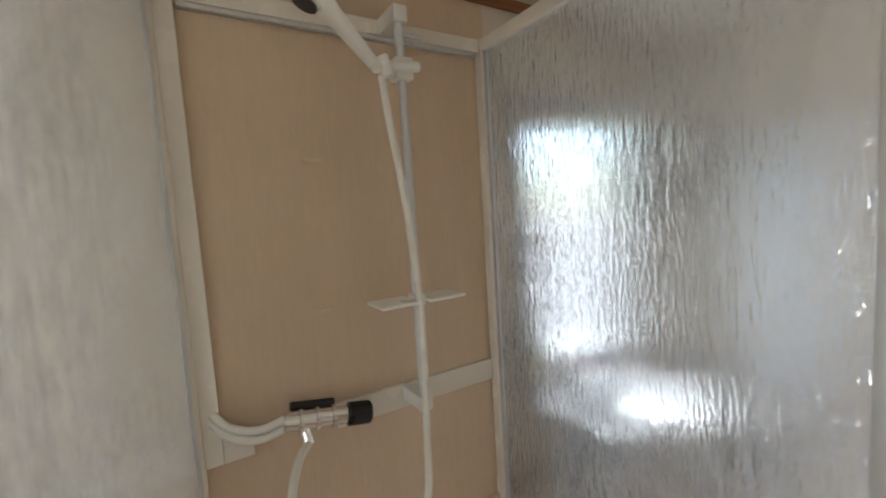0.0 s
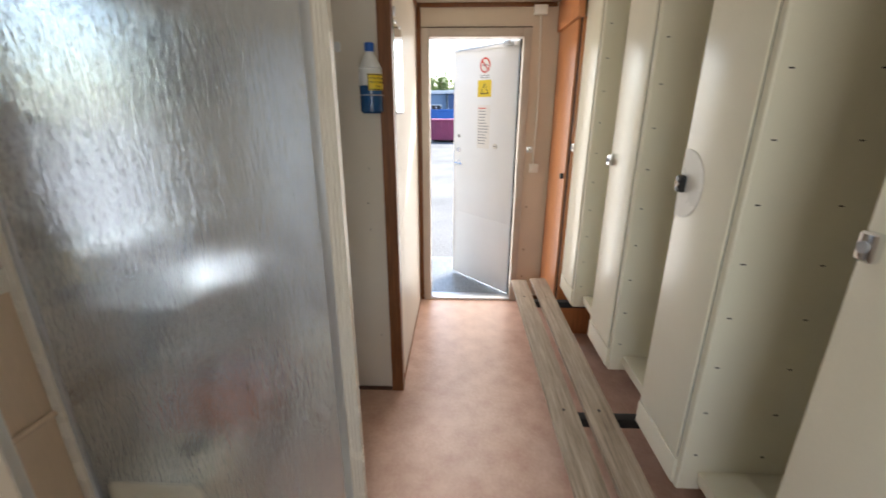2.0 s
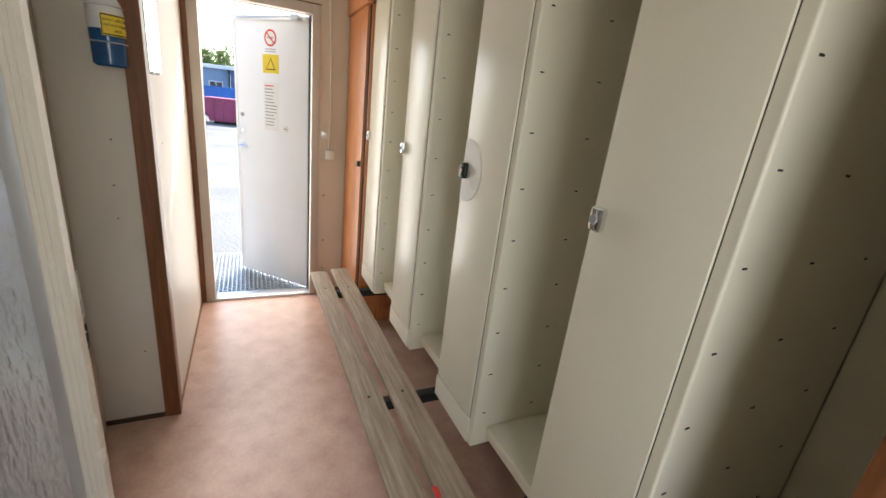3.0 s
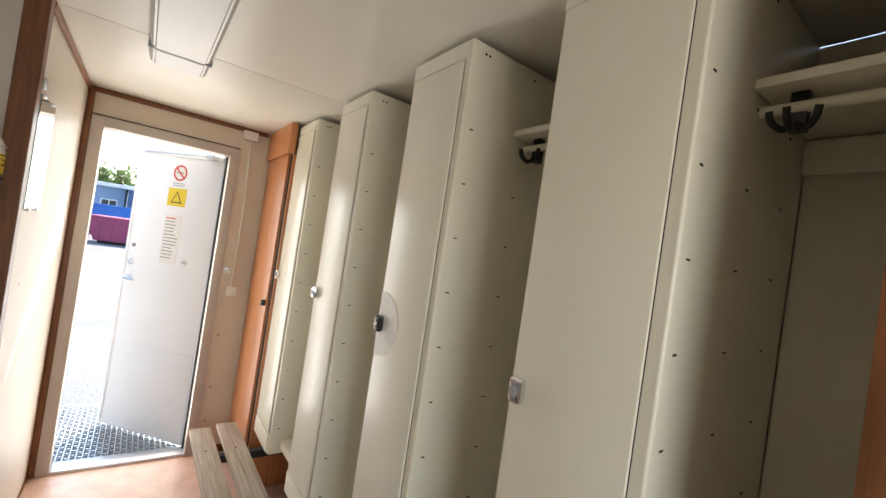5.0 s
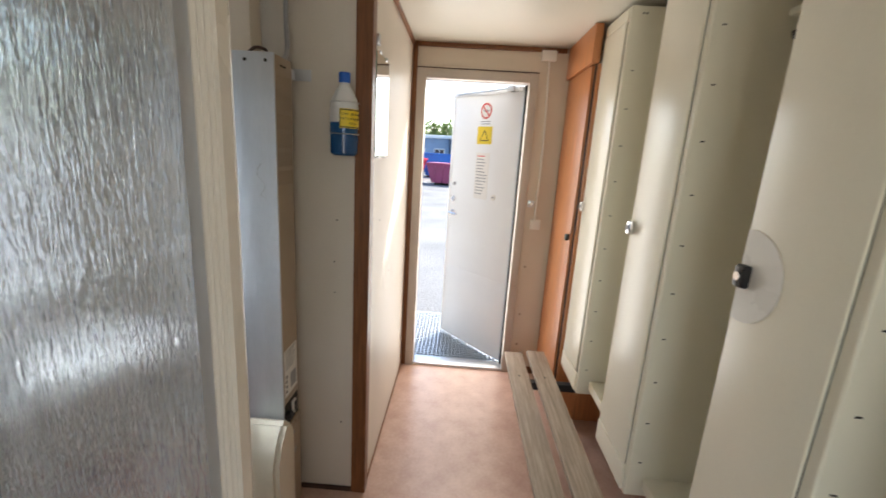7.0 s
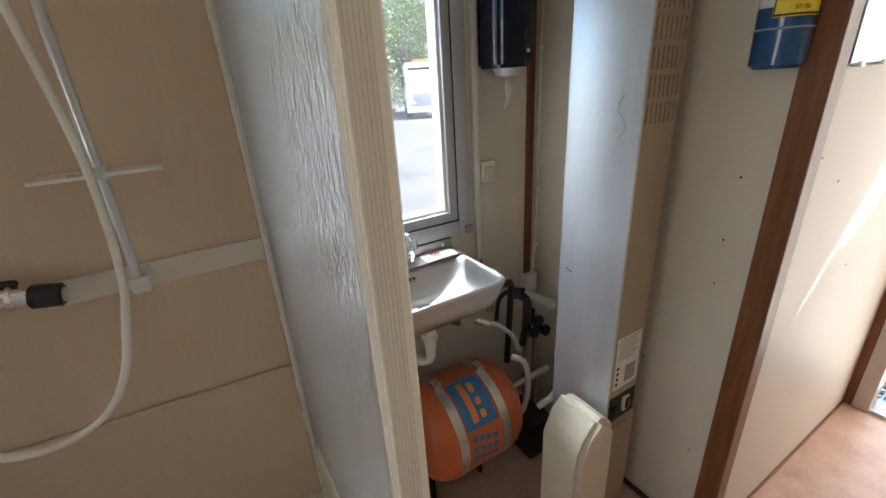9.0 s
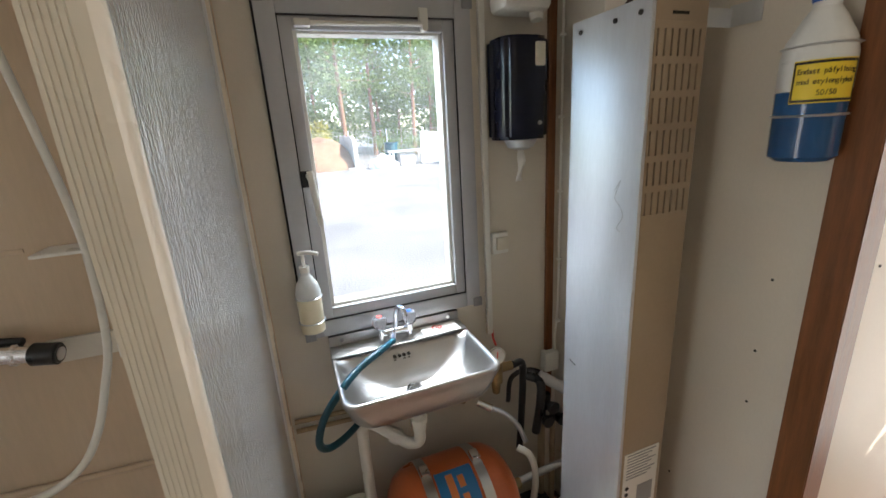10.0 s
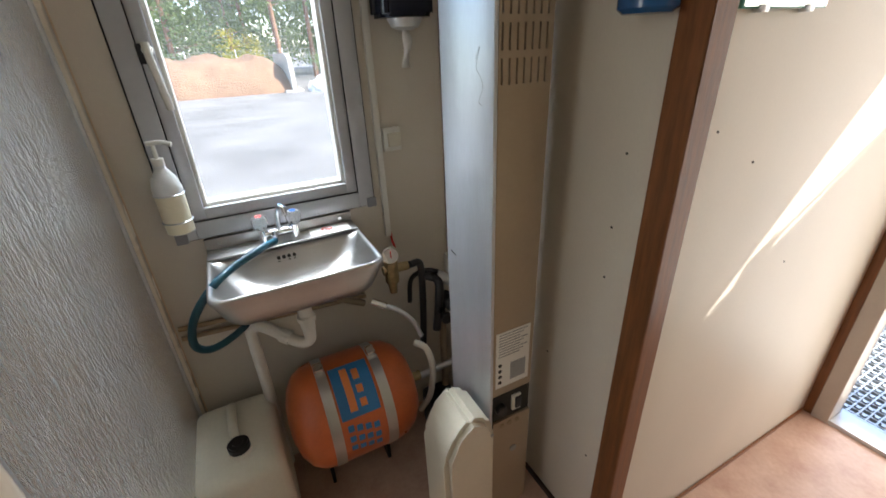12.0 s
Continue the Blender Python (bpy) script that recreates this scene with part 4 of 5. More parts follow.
ds = thing("paper_dispenser", (-0.236, WY - 0.002, 1.69), "glossy dark blue paper roll dispenser with hanging paper", "paper dispenser")
out = [(-0.083, 0), (0.088, 0), (0.088, -0.07), (0.07, -0.105), (0.03, -0.118), (-0.03, -0.118), (-0.068, -0.105), (-0.083, -0.07)]
part("cover", prism(out, "z", -0.147, 0.145, 0.010), "navy", ds)
part("sight_window", box(0.018, 0.05, -0.124, -0.112, 0.06, 0.125, 0.004), "can", ds)
part("lock_button", cyl((0.035, -0.112, -0.10), (0.035, -0.121, -0.10), 0.006), "greyink", ds)
part("outlet", lathe([(0.02, -0.03), (0.04, -0.022), (0.052, 0.0), (0.001, 0.001)], m=pose(0.0, -0.062, -0.149)), "alu", ds)
pw = bmesh.new()
vs = []
for i in range(9):
    z = -0.175 - i * 0.013
    wdt = 0.011 + 0.003 * math.sin(i)
    vs.append([pw.verts.new((sx * wdt + 0.006 * math.sin(i * 0.7), -0.062 + 0.008 * math.sin(i * 0.9 + sx), z)) for sx in (-1, 0, 1)])
for a, b in zip(vs, vs[1:]):
    for k in range(2):
        pw.faces.new((a[k], a[k + 1], b[k + 1], b[k]))
pwo = part("paper_tail", pw, "paper", ds, "hanging white paper tail")
pwo.modifiers.new("thickness", "SOLIDIFY").thickness = 0.002

dy = thing("hand_dryer", (-0.235, WY - 0.002, 1.985), "white plastic hand dryer on the wall", "hand dryer")
part("housing", box(-0.075, 0.085, -0.11, 0, -0.085, 0.10, 0.03, seg=4), "white", dy)
part("fan_drum", cyl((-0.078, -0.06, 0.02), (0.06, -0.06, 0.02), 0.07, n=32, bev=0.01), "white", dy)
for k in range(4):
    bm = disc_ring(0.008 + k * 0.009, 0.0125 + k * 0.009, 28, 0.002)
    bm.transform(pose(-0.0785, -0.06, 0.02, 0, -90, 0))
    part("grille_ring", bm, "black", dy)
part("nozzle", cyl((0.05, -0.07, -0.08), (0.05, -0.075, -0.105), 0.022, 0.018), "white", dy)
part("badge", box(0.01, 0.04, -0.133, -0.128, 0.03, 0.036, 0.001), "greyink", dy)

tk = thing("cable_trunking", (0, 0, 0), "white cable trunking strip on the wall", "trunking")
part("strip", box(-0.346, -0.326, WY - 0.016, WY - 0.001, 0.86, CEIL - 0.002, 0.002), "white", tk)
part("cable_end", tube([(-0.326, WY - 0.01, 0.87), (-0.325, WY - 0.012, 0.84), (-0.318, WY - 0.02, 0.81)], 0.004), "red", tk)
sw = thing("wall_switch", (-0.290, WY - 0.001, 1.198), "cream light switch beside the window", "switch")
part("housing", box(-0.03, 0.03, -0.02, 0, -0.037, 0.037, 0.004), "white", sw)
part("rocker", box(-0.018, 0.026, -0.028, -0.018, -0.022, 0.022, 0.003), "beige", sw)
wc = thing("clipped_cable", (-0.033, 0, 0), "thin white cable clipped down the corner", "cable")
part("cable", tube([(BX + 0.02, WY - 0.025, 2.18), (BX + 0.02, WY - 0.026, 1.5), (BX + 0.02, WY - 0.024, 0.95), (BX + 0.005, WY - 0.03, 0.80), (BX + 0.0, WY - 0.035, 0.74)], 0.0035), "white", wc)
for z in (0.85, 1.1, 1.35, 1.6, 1.85):
    part("clip", box(BX + 0.01, BX + 0.028, WY - 0.032, WY - 0.02, z, z + 0.008, 0.001), "white", wc)
jb = thing("junction_box", (-0.085, WY - 0.002, 0.69), "white junction box low on the wall", "junction box")
part("lid", box(-0.03, 0.03, -0.04, 0, -0.04, 0.04, 0.005), "white", jb)

# pressure vessel
tkv = thing("pressure_vessel", (-0.597, 0.618, 0.391), "orange pressure vessel with steel straps on brackets", "pressure vessel")
R = 0.172
prof = [(0.001, -0.213), (0.06, -0.209), (0.11, -0.195), (0.145, -0.172), (0.165, -0.14), (R, -0.105), (R, 0.105), (0.165, 0.14), (0.145, 0.172), (0.11, 0.195),
        (0.06, 0.209), (0.001, 0.213)]
ALONG = pose(0, 0, 0, 0, 90, 0)
part("shell", lathe(prof, 48, m=ALONG), "orange", tkv)


def band(r0, r1, xa, xb, a0, a1, n=24):
    """A strip laid round the x axis from angle a0 to a1 (0: up, 90: towards -y)."""
    bm = bmesh.new()
    rows = []
    for i in range(n + 1):
        a = radians(a0 + (a1 - a0) * i / n)
        s, c = -math.sin(a), math.cos(a)
        rows.append([bm.verts.new((x, r * s, r * c)) for x, r in ((xa, r0), (xb, r0), (xb, r1), (xa, r1))])
    for a, b in zip(rows, rows[1:]):
        for k in range(4):
            bm.faces.new((a[k], a[(k + 1) % 4], b[(k + 1) % 4], b[k]))
    bm.faces.new(rows[0][::-1])
    bm.faces.new(rows[-1])
    return bm


for xa in (-0.105, 0.065):
    s = part("strap", band(R, R + 0.002, xa, xa + 0.032, 0, 360, 48), "steel", tkv, "steel strap")
    part("buckle", box(xa + 0.002, xa + 0.030, -0.02, 0.02, R + 0.001, R + 0.018, 0.003), "chrome", s)
part("label_field", band(R, R + 0.0012, -0.066, 0.055, 5, 62), "bluelab", tkv, "blue label field with an orange mark")
for k, (a0, a1, xa, xb) in enumerate(((10, 56, -0.035, -0.012), (14, 26, 0.0, 0.02), (32, 40, 0.0, 0.02), (46, 54, 0.0, 0.02))):
    part("label_mark", band(R + 0.0012, R + 0.002, xa, xb, a0, a1, 8), "orangelab", tkv)
for k in range(4):
    for j in range(3):
        a0 = 68 + j * 12 + k * 2
        part("print_block", band(R, R + 0.001, -0.055 + k * 0.026, -0.037 + k * 0.026, a0, a0 + 7, 3), "bluelab", tkv)
for xa in (-0.12, 0.10):
    part("bracket", prism([(0.03, -0.391), (0.10, -0.391), (0.10, -0.142), (0.06, -0.163), (0.03, -0.170)], "x", xa, xa + 0.012), "blackmetal", tkv)
part("fitting", cyl((0.21, 0, 0.0), (0.25, 0, 0.0), 0.018, bev=0.002), "brass", tkv)

jc = thing("jerrycan", (-0.957, 0.625, 0), "milky white plastic jerrycan with a black cap", "jerrycan")
part("body", box(-0.125, 0.122, -0.17, 0.165, 0, 0.435, 0.058, seg=5), "can", jc)
part("grip", tube([(-0.005, 0.13, 0.415), (-0.005, 0.10, 0.446), (-0.002, 0.0, 0.452), (0.0, -0.035, 0.42)], 0.014), "can", jc)
part("neck", cyl((0.01, -0.075, 0.42), (0.01, -0.075, 0.447), 0.034), "can", jc)
part("cap", cyl((0.01, -0.075, 0.443), (0.01, -0.075, 0.468), 0.03, n=24, bev=0.004), "black", jc, "black screw cap")
part("cap_top", cyl((0.01, -0.075, 0.467), (0.01, -0.075, 0.471), 0.014), "black", jc)

# basin trap
wt = thing("drain_trap", (-0.012, -0.02, 0), "white plastic basin trap and waste pipe", "drain pipe")
part("tailpiece", cyl((-0.673, 0.655, 0.72), (-0.673, 0.655, 0.842), 0.021, bev=0.002), "white", wt)
for z in (0.745, 0.80):
    part("nut", cyl((-0.673, 0.655, z), (-0.673, 0.655, z + 0.022), 0.027, n=12, bev=0.003), "white", wt)
part("bend", tube([(-0.673, 0.655, 0.72), (-0.676, 0.66, 0.675), (-0.705, 0.675, 0.665), (-0.745, 0.70, 0.69), (-0.80, 0.735, 0.722), (-0.828, 0.752, 0.71),
                   (-0.832, 0.757, 0.66), (-0.832, 0.757, 0.5), (-0.832, 0.757, 0.1)], 0.018, n=14), "white", wt)
part("nut", cyl((-0.728, 0.69, 0.679), (-0.75, 0.704, 0.691), 0.024, n=12), "white", wt)

# pipework between basin and heater
pg = thing("pressure_gauge", (-0.378, 0.72, 0.83), "brass pressure regulator with a round white gauge", "gauge")
part("dial_case", cyl((0, 0.0, 0.02), (-0.006, -0.026, 0.026), 0.029, n=24, bev=0.003), "chrome", pg)
part("dial", cyl((-0.006, -0.026, 0.026), (-0.0065, -0.0275, 0.0263), 0.025), "paper", pg)
part("needle", box(-0.008, -0.005, -0.030, -0.0275, 0.018, 0.042, 0), "red", pg)
rb = cyl((0.0, 0, -0.005), (0.0, 0, -0.09), 0.024, bev=0.004)
cyl((-0.03, 0, -0.04), (0.06, 0, -0.04), 0.016, into=rb)
cyl((0.0, 0, -0.09), (0.0, 0, -0.13), 0.017, 0.013, into=rb)
part("body", rb, "brass", pg)
pw2 = thing("pipework", (0, 0, 0), "tangle of black hoses, valves and brass fittings", "pipes")
part("black_hose", tube([(-0.31, 0.72, 0.79), (-0.27, 0.73, 0.78), (-0.26, 0.74, 0.70), (-0.262, 0.75, 0.52), (-0.27, 0.75, 0.40)], 0.013), "black", pw2)
part("black_hose", tube([(-0.30, 0.78, 0.60), (-0.29, 0.77, 0.70), (-0.24, 0.745, 0.735), (-0.19, 0.72, 0.72), (-0.16, 0.70, 0.69)], 0.009), "black", pw2)
part("black_hose", tube([(-0.25, 0.74, 0.72), (-0.215, 0.70, 0.705), (-0.225, 0.68, 0.63), (-0.23, 0.70, 0.5)], 0.016), "black", pw2)
part("brass_pipe", cyl((-0.21, 0.72, 0.72), (-0.13, 0.68, 0.67), 0.02, bev=0.003), "alu", pw2)
part("blue_union", cyl((-0.135, 0.682, 0.673), (-0.10, 0.665, 0.65), 0.022, bev=0.003), "heater", pw2)
for x, z in ((-0.19, 0.62), (-0.15, 0.56), (-0.21, 0.57)):
    v = cyl((x, 0.70, z - 0.03), (x, 0.70, z + 0.03), 0.018, bev=0.003)
    cyl((x, 0.70, z), (x, 0.655, z), 0.012, into=v)
    cyl((x, 0.66, z), (x, 0.645, z), 0.022, into=v, n=10)
    part("valve", v, "blackmetal", pw2)
part("riser", cyl((-0.20, 0.71, 0.0), (-0.20, 0.71, 0.58), 0.014), "copper", pw2)
part("riser", cyl((-0.15, 0.71, 0.0), (-0.15, 0.71, 0.54), 0.011), "copper", pw2)
part("cross_pipe", cyl((-0.32, 0.70, 0.30), (-0.12, 0.66, 0.36), 0.013), "alu", pw2)
part("white_hose", tube([(-0.36, 0.61, 0.55), (-0.33, 0.58, 0.53), (-0.315, 0.57, 0.45), (-0.33, 0.57, 0.33), (-0.36, 0.60, 0.24)], 0.011), "shose", pw2)
part("braided_hose", tube([(-0.44, 0.66, 0.70), (-0.40, 0.63, 0.685), (-0.36, 0.61, 0.64), (-0.335, 0.60, 0.575)], 0.008), "alu", pw2)
part("nipple", cyl((-0.47, 0.68, 0.715), (-0.43, 0.655, 0.695), 0.012), "chrome", pw2)
part("elbow_hose", tube([(-0.27, 0.56, 0.30), (-0.21, 0.54, 0.34), (-0.18, 0.53, 0.42), (-0.175, 0.56, 0.52)], 0.013), "white", pw2)
part("pump_block", box(-0.30, -0.18, 0.56, 0.74, 0.02, 0.20, 0.02), "blackmetal", pw2)
part("under_valve", cyl((-0.51, 0.70, 0.80), (-0.45, 0.72, 0.79), 0.014), "blackmetal", pw2)
part("bearer_pipe", cyl((-0.64, 0.75, 0.76), (-0.47, 0.80, 0.64), 0.012), "copper", pw2)

# heater cabinet
hx0, hx1, hy0, hy1, hzt = -0.288, -0.148, 0.245, 0.47, 1.80
ht = thing("air_heater", (0, 0, 0), "tall sheet metal air heater with a slotted tan front", "heater")
part("side_sheet", box(hx0, hx0 + 0.01, hy0, hy1, 0.0, hzt, 0.003), "heater", ht, "bare galvanised side sheet with pen scribble")
part("carcass", box(hx0 + 0.011, hx1, hy0 + 0.012, hy1, 0.02, hzt - 0.004, 0.002), "tan", ht)
FR = [(0.57, 1.392), (1.7574, hzt - 0.002)]
for z0, z1 in FR:
    part("front_panel", box(hx0 + 0.0105, hx1, hy0 + 0.001, hy0 + 0.012, z0, z1, 0.001), "tan", ht)
rows_z = [1.392 + k * 0.0609 for k in range(7)]
n, slot_w, sx0 = 7, 0.0042, hx0 + 0.0165
pitch = (hx1 - 0.018 - sx0) / (n - 1)
edges = [hx0 + 0.0105] + [e for i in range(n) for e in (sx0 + i * pitch, sx0 + i * pitch + slot_w)] + [hx1]
for k in range(6):
    z0, z1 = rows_z[k], rows_z[k] + 0.047
    part("grille_bar", box(hx0 + 0.0105, hx1, hy0 + 0.001, hy0 + 0.012, z1, z1 + 0.0139, 0), "tan", ht)
    for xa, xb in zip(edges[::2], edges[1::2]):
        part("grille_bar", box(xa, xb, hy0 + 0.001, hy0 + 0.012, z0, z1, 0), "tan", ht)
# dark sheet over the carcass paints the shade behind the grille slots
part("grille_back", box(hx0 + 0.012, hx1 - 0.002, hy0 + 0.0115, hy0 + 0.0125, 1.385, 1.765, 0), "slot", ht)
part("top_slot", box(hx0 + 0.05, hx1 - 0.05, hy0 - 0.0005, hy0 + 0.002, 1.768, 1.773, 0), "slot", ht)
part("lower_panel", box(hx0 + 0.0105, hx1 + 0.002, hy0 - 0.004, hy0 + 0.010, 0.06, 0.47, 0.002), "tan", ht)
part("control_recess", box(hx0 + 0.013, hx1 - 0.002, hy0 + 0.002, hy0 + 0.0125, 0.472, 0.568, 0), "slot", ht)
part("dial", cyl((hx0 + 0.035, hy0 + 0.004, 0.52), (hx0 + 0.033, hy0 - 0.018, 0.522), 0.017, bev=0.003), "black", ht)
part("switch", box(hx0 + 0.075, hx0 + 0.105, hy0 - 0.006, hy0 + 0.004, 0.495, 0.55, 0.002), "white", ht)
part("switch_rocker", box(hx0 + 0.083, hx0 + 0.103, hy0 - 0.011, hy0 - 0.005, 0.505, 0.545, 0.002), "black", ht)
for i in range(3):
    part("knob", cyl((hx0 + 0.04 + i * 0.027, hy0 - 0.003, 0.45), (hx0 + 0.04 + i * 0.027, hy0 - 0.006, 0.45), 0.008, n=12), "copper", ht)
part("grommet", cyl((hx0 + 0.085, hy0 - 0.003, 0.33), (hx0 + 0.085, hy0 - 0.006, 0.33), 0.012), "greyink", ht)
lb = part("rating_label", box(hx0 + 0.018, hx1 - 0.012, hy0 - 0.0005, hy0 + 0.0015, 0.60, 0.788, 0), "paper", ht, "white printed rating label")
for k in range(9):
    part("print_line", box(hx0 + 0.026, hx1 - 0.022 - (k % 3) * 0.012, hy0 - 0.0012, hy0 - 0.0004, 0.78 - k * 0.009, 0.783 - k * 0.009, 0), "greyink", lb)
part("print_block", box(hx1 - 0.075, hx1 - 0.024, hy0 - 0.0012, hy0 - 0.0004, 0.618, 0.678, 0), "greyink", lb)
for k in range(4):
    part("symbol", cyl((hx0 + 0.031, hy0 - 0.0012, 0.62 + k * 0.02), (hx0 + 0.031, hy0, 0.62 + k * 0.02), 0.006, n=14), "ink", lb)
for y in (0.27, 0.335, 0.44):
    part("screw", cyl((hx0 - 0.003, y, 1.775), (hx0, y, 1.775), 0.005, n=10), "slot", ht)
part("pen_scribble", tube([(hx0, 0.312, 1.44), (hx0, 0.296, 1.462), (hx0, 0.31, 1.425), (hx0, 0.292, 1.405), (hx0, 0.285, 1.385), (hx0, 0.30, 1.36), (hx0, 0.288, 1.352)], 0.0007, n=5), "greyink", ht)
part("scratch", tube([(hx0, 0.445, 0.955), (hx0, 0.43, 0.952), (hx0, 0.42, 0.95)], 0.0016, n=5), "ink", ht)
part("bracket", box(hx1 - 0.002, BX - 0.001, hy0 + 0.03, hy0 + 0.036, 1.755, 1.79, 0.001), "alu", ht)
part("bracket", box(BX - 0.006, BX - 0.0015, hy0 - 0.03, hy0 + 0.035, 1.755, 1.795, 0.001), "alu", ht)
part("flue_duct", box(-0.235, -0.16, 0.34, 0.43, 1.80, CEIL - 0.002, 0.004), "endwall", ht)
part("wire_bundle", tube([(-0.27, 0.33, 1.80), (-0.265, 0.31, 1.815), (-0.22, 0.30, 1.818), (-0.20, 0.30, 1.80)], 0.005), "dark", ht)
part("supply_cable", tube([(-0.175, 0.28, 1.80), (-0.13, 0.275, 1.815), (-0.095, 0.28, 1.86), (-0.09, 0.285, 1.95), (-0.085, 0.285, 2.19)], 0.008), "greyink", ht)

# beige cover leaning on the heater
bc = thing("plastic_cover", (-0.37, 0.30, 0), "beige moulded plastic cover standing by the heater", "cover")
part("shell", prism([(-0.085, 0.0), (0.075, 0.0), (0.075, 0.50), (0.055, 0.545), (0.0, 0.575), (-0.05, 0.53), (-0.085, 0.45)], "y", -0.10, 0.06, 0.016), "beige", bc)
part("rivet", cyl((0.06, -0.102, 0.49), (0.06, -0.098, 0.49), 0.005, n=10), "greyink", bc)

# glycol bottle
gb = thing("glycol_bottle", (-0.0965, 0.078, 1.50), "plastic bottle of blue glycol in a wire holder", "bottle")
gb.scale = (0.87, 0.87, 0.965)
part("liquid", lathe([(0.045, 0.0), (0.056, 0.008), (0.0575, 0.118), (0.001, 0.119)], 32), "glycol", gb)
part("shell", lathe([(0.0575, 0.119), (0.0575, 0.175), (0.052, 0.20), (0.032, 0.235), (0.021, 0.25), (0.021, 0.262), (0.001, 0.263)], 32), "bottle", gb)
part("cap", lathe([(0.022, 0.258), (0.0235, 0.262), (0.0235, 0.29), (0.021, 0.294), (0.001, 0.294)], 24), "bluecap", gb)


def wrap(r0, r1, z0, z1, a0, a1, n=14):
    bm = bmesh.new()
    rows = []
    for i in range(n + 1):
        a = radians(a0 + (a1 - a0) * i / n)
        rows.append([bm.verts.new((r * math.cos(a), r * math.sin(a), z)) for r, z in ((r0, z0), (r0, z1), (r1, z1), (r1, z0))])
    for a, b in zip(rows, rows[1:]):
        for k in range(4):
            bm.faces.new((a[k], a[(k + 1) % 4], b[(k + 1) % 4], b[k]))
    bm.faces.new(rows[0][::-1])
    bm.faces.new(rows[-1])
    return bm


lab = part("label", wrap(0.0578, 0.0586, 0.098, 0.166, 176, 282), "yellow", gb, "yellow label with black print")
part("label_border", wrap(0.0586, 0.059, 0.160, 0.164, 178, 280), "ink", lab)
part("label_border", wrap(0.0586, 0.059, 0.100, 0.104, 178, 280), "ink", lab)
part("label_border", wrap(0.0586, 0.059, 0.100, 0.164, 177, 180, 2), "ink", lab)
part("label_border", wrap(0.0586, 0.059, 0.100, 0.164, 278, 281, 2), "ink", lab)
# each character stands on the curved label
for row, (txt, z) in enumerate((("Endast påfyllning", 0.148), ("med etylenglykol", 0.132), ("50/50", 0.114))):
    span = 5.4 if row < 2 else 6.0
    for i, ch in enumerate(txt):
        if ch == " ":
            continue
        a = radians(229 + (i - (len(txt) - 1) / 2) * span)
        text_part(ch, 0.0125, "ink", lab, Matrix.Translation((0.0588 * math.cos(a), 0.0588 * math.sin(a), z)) @ pose(0, 0, 0, 90, 0, math.degrees(a) + 90))
for z in (0.078, 0.19):
    part("wire_ring", lathe([(0.0585 if z < 0.1 else 0.0565, z - 0.002), (0.0615 if z < 0.1 else 0.0605, z), (0.0585 if z < 0.1 else 0.0565, z + 0.002)], 40), "alu", gb)
    part("wire_arm", cyl((0.05, -0.03, z), (0.064, -0.055, z), 0.002), "alu", gb)
part("back_plate", box(0.058, 0.064, -0.02, 0.02, 0.04, 0.2, 0.001), "alu", gb)

rp = random.Random(7)
for y, z in ((0.12, 1.25), (0.13, 0.95), (0.3, 0.6), (0.10, 0.35), (0.13, 1.08)):
    s = thing("screw_hole", (BX, y, z), "tiny dark screw hole in the partition", "screw hole", "holes in the partition")
    part("hole", cyl((-0.0012, 0, 0), (0.001, 0, 0), 0.003, n=10), "slot", s)
for x, z in ((0.05, 1.30), (0.20, 1.22), (0.25, 1.60), (0.5, 0.9)):
    s = thing("screw_hole", (x, 0, z), "tiny dark screw hole in the corridor wall", "screw hole", "holes in the corridor wall")
    part("hole", cyl((0, -0.0012, 0), (0, 0.001, 0), 0.003, n=10), "slot", s)

# ---- outside ----
gm = bmesh.new()
bmesh.ops.create_grid(gm, x_segments=60, y_segments=60, size=300)
for v in gm.verts:
    v.co.z = GROUND
solid("ground", gm, "gravel", "sunlit pale gravel yard", "ground", kind=STRUCT)


def skip(x, y, L, W, H, mat, label, yaw=0):
    ob = thing("skip_container", (x, y, GROUND), label, "container")
    ob.rotation_euler = (0, 0, radians(yaw))
    part("hull", prism([(-L / 2 + 0.4, 0.15), (L / 2 - 0.4, 0.15), (L / 2, H), (-L / 2, H)], "y", -W / 2, W / 2, 0.02), mat, ob)
    part("rim", box(-L / 2 - 0.05, L / 2 + 0.05, -W / 2 - 0.06, W / 2 + 0.06, H - 0.08, H + 0.06, 0.02), mat, ob)
    for i in range(5):
        xx = -L / 2 + 0.6 + i * (L - 1.2) / 4
        for s in (-1, 1):
            part("rib", box(xx - 0.05, xx + 0.05, s * W / 2 - 0.05, s * W / 2 + 0.05, 0.2, H - 0.08, 0.01), mat, ob)
    for s in (-1, 1):
        part("runner", box(-L / 2 + 0.5, L / 2 - 0.5, s * W * 0.3 - 0.06, s * W * 0.3 + 0.06, 0, 0.16, 0.01), "blackmetal", ob)
    return ob


skip(26.5, 0.2, 3.2, 2.4, 1.35, "maroon", "maroon steel skip with ribbed sides on the gravel", 80)
skip(31.5, 4.3, 3.4, 2.6, 1.5, "skipred", "bright red steel skip on the gravel", 85)
skip(35.0, 0.6, 5.0, 2.4, 1.95, "blue", "tall blue steel container", 90)


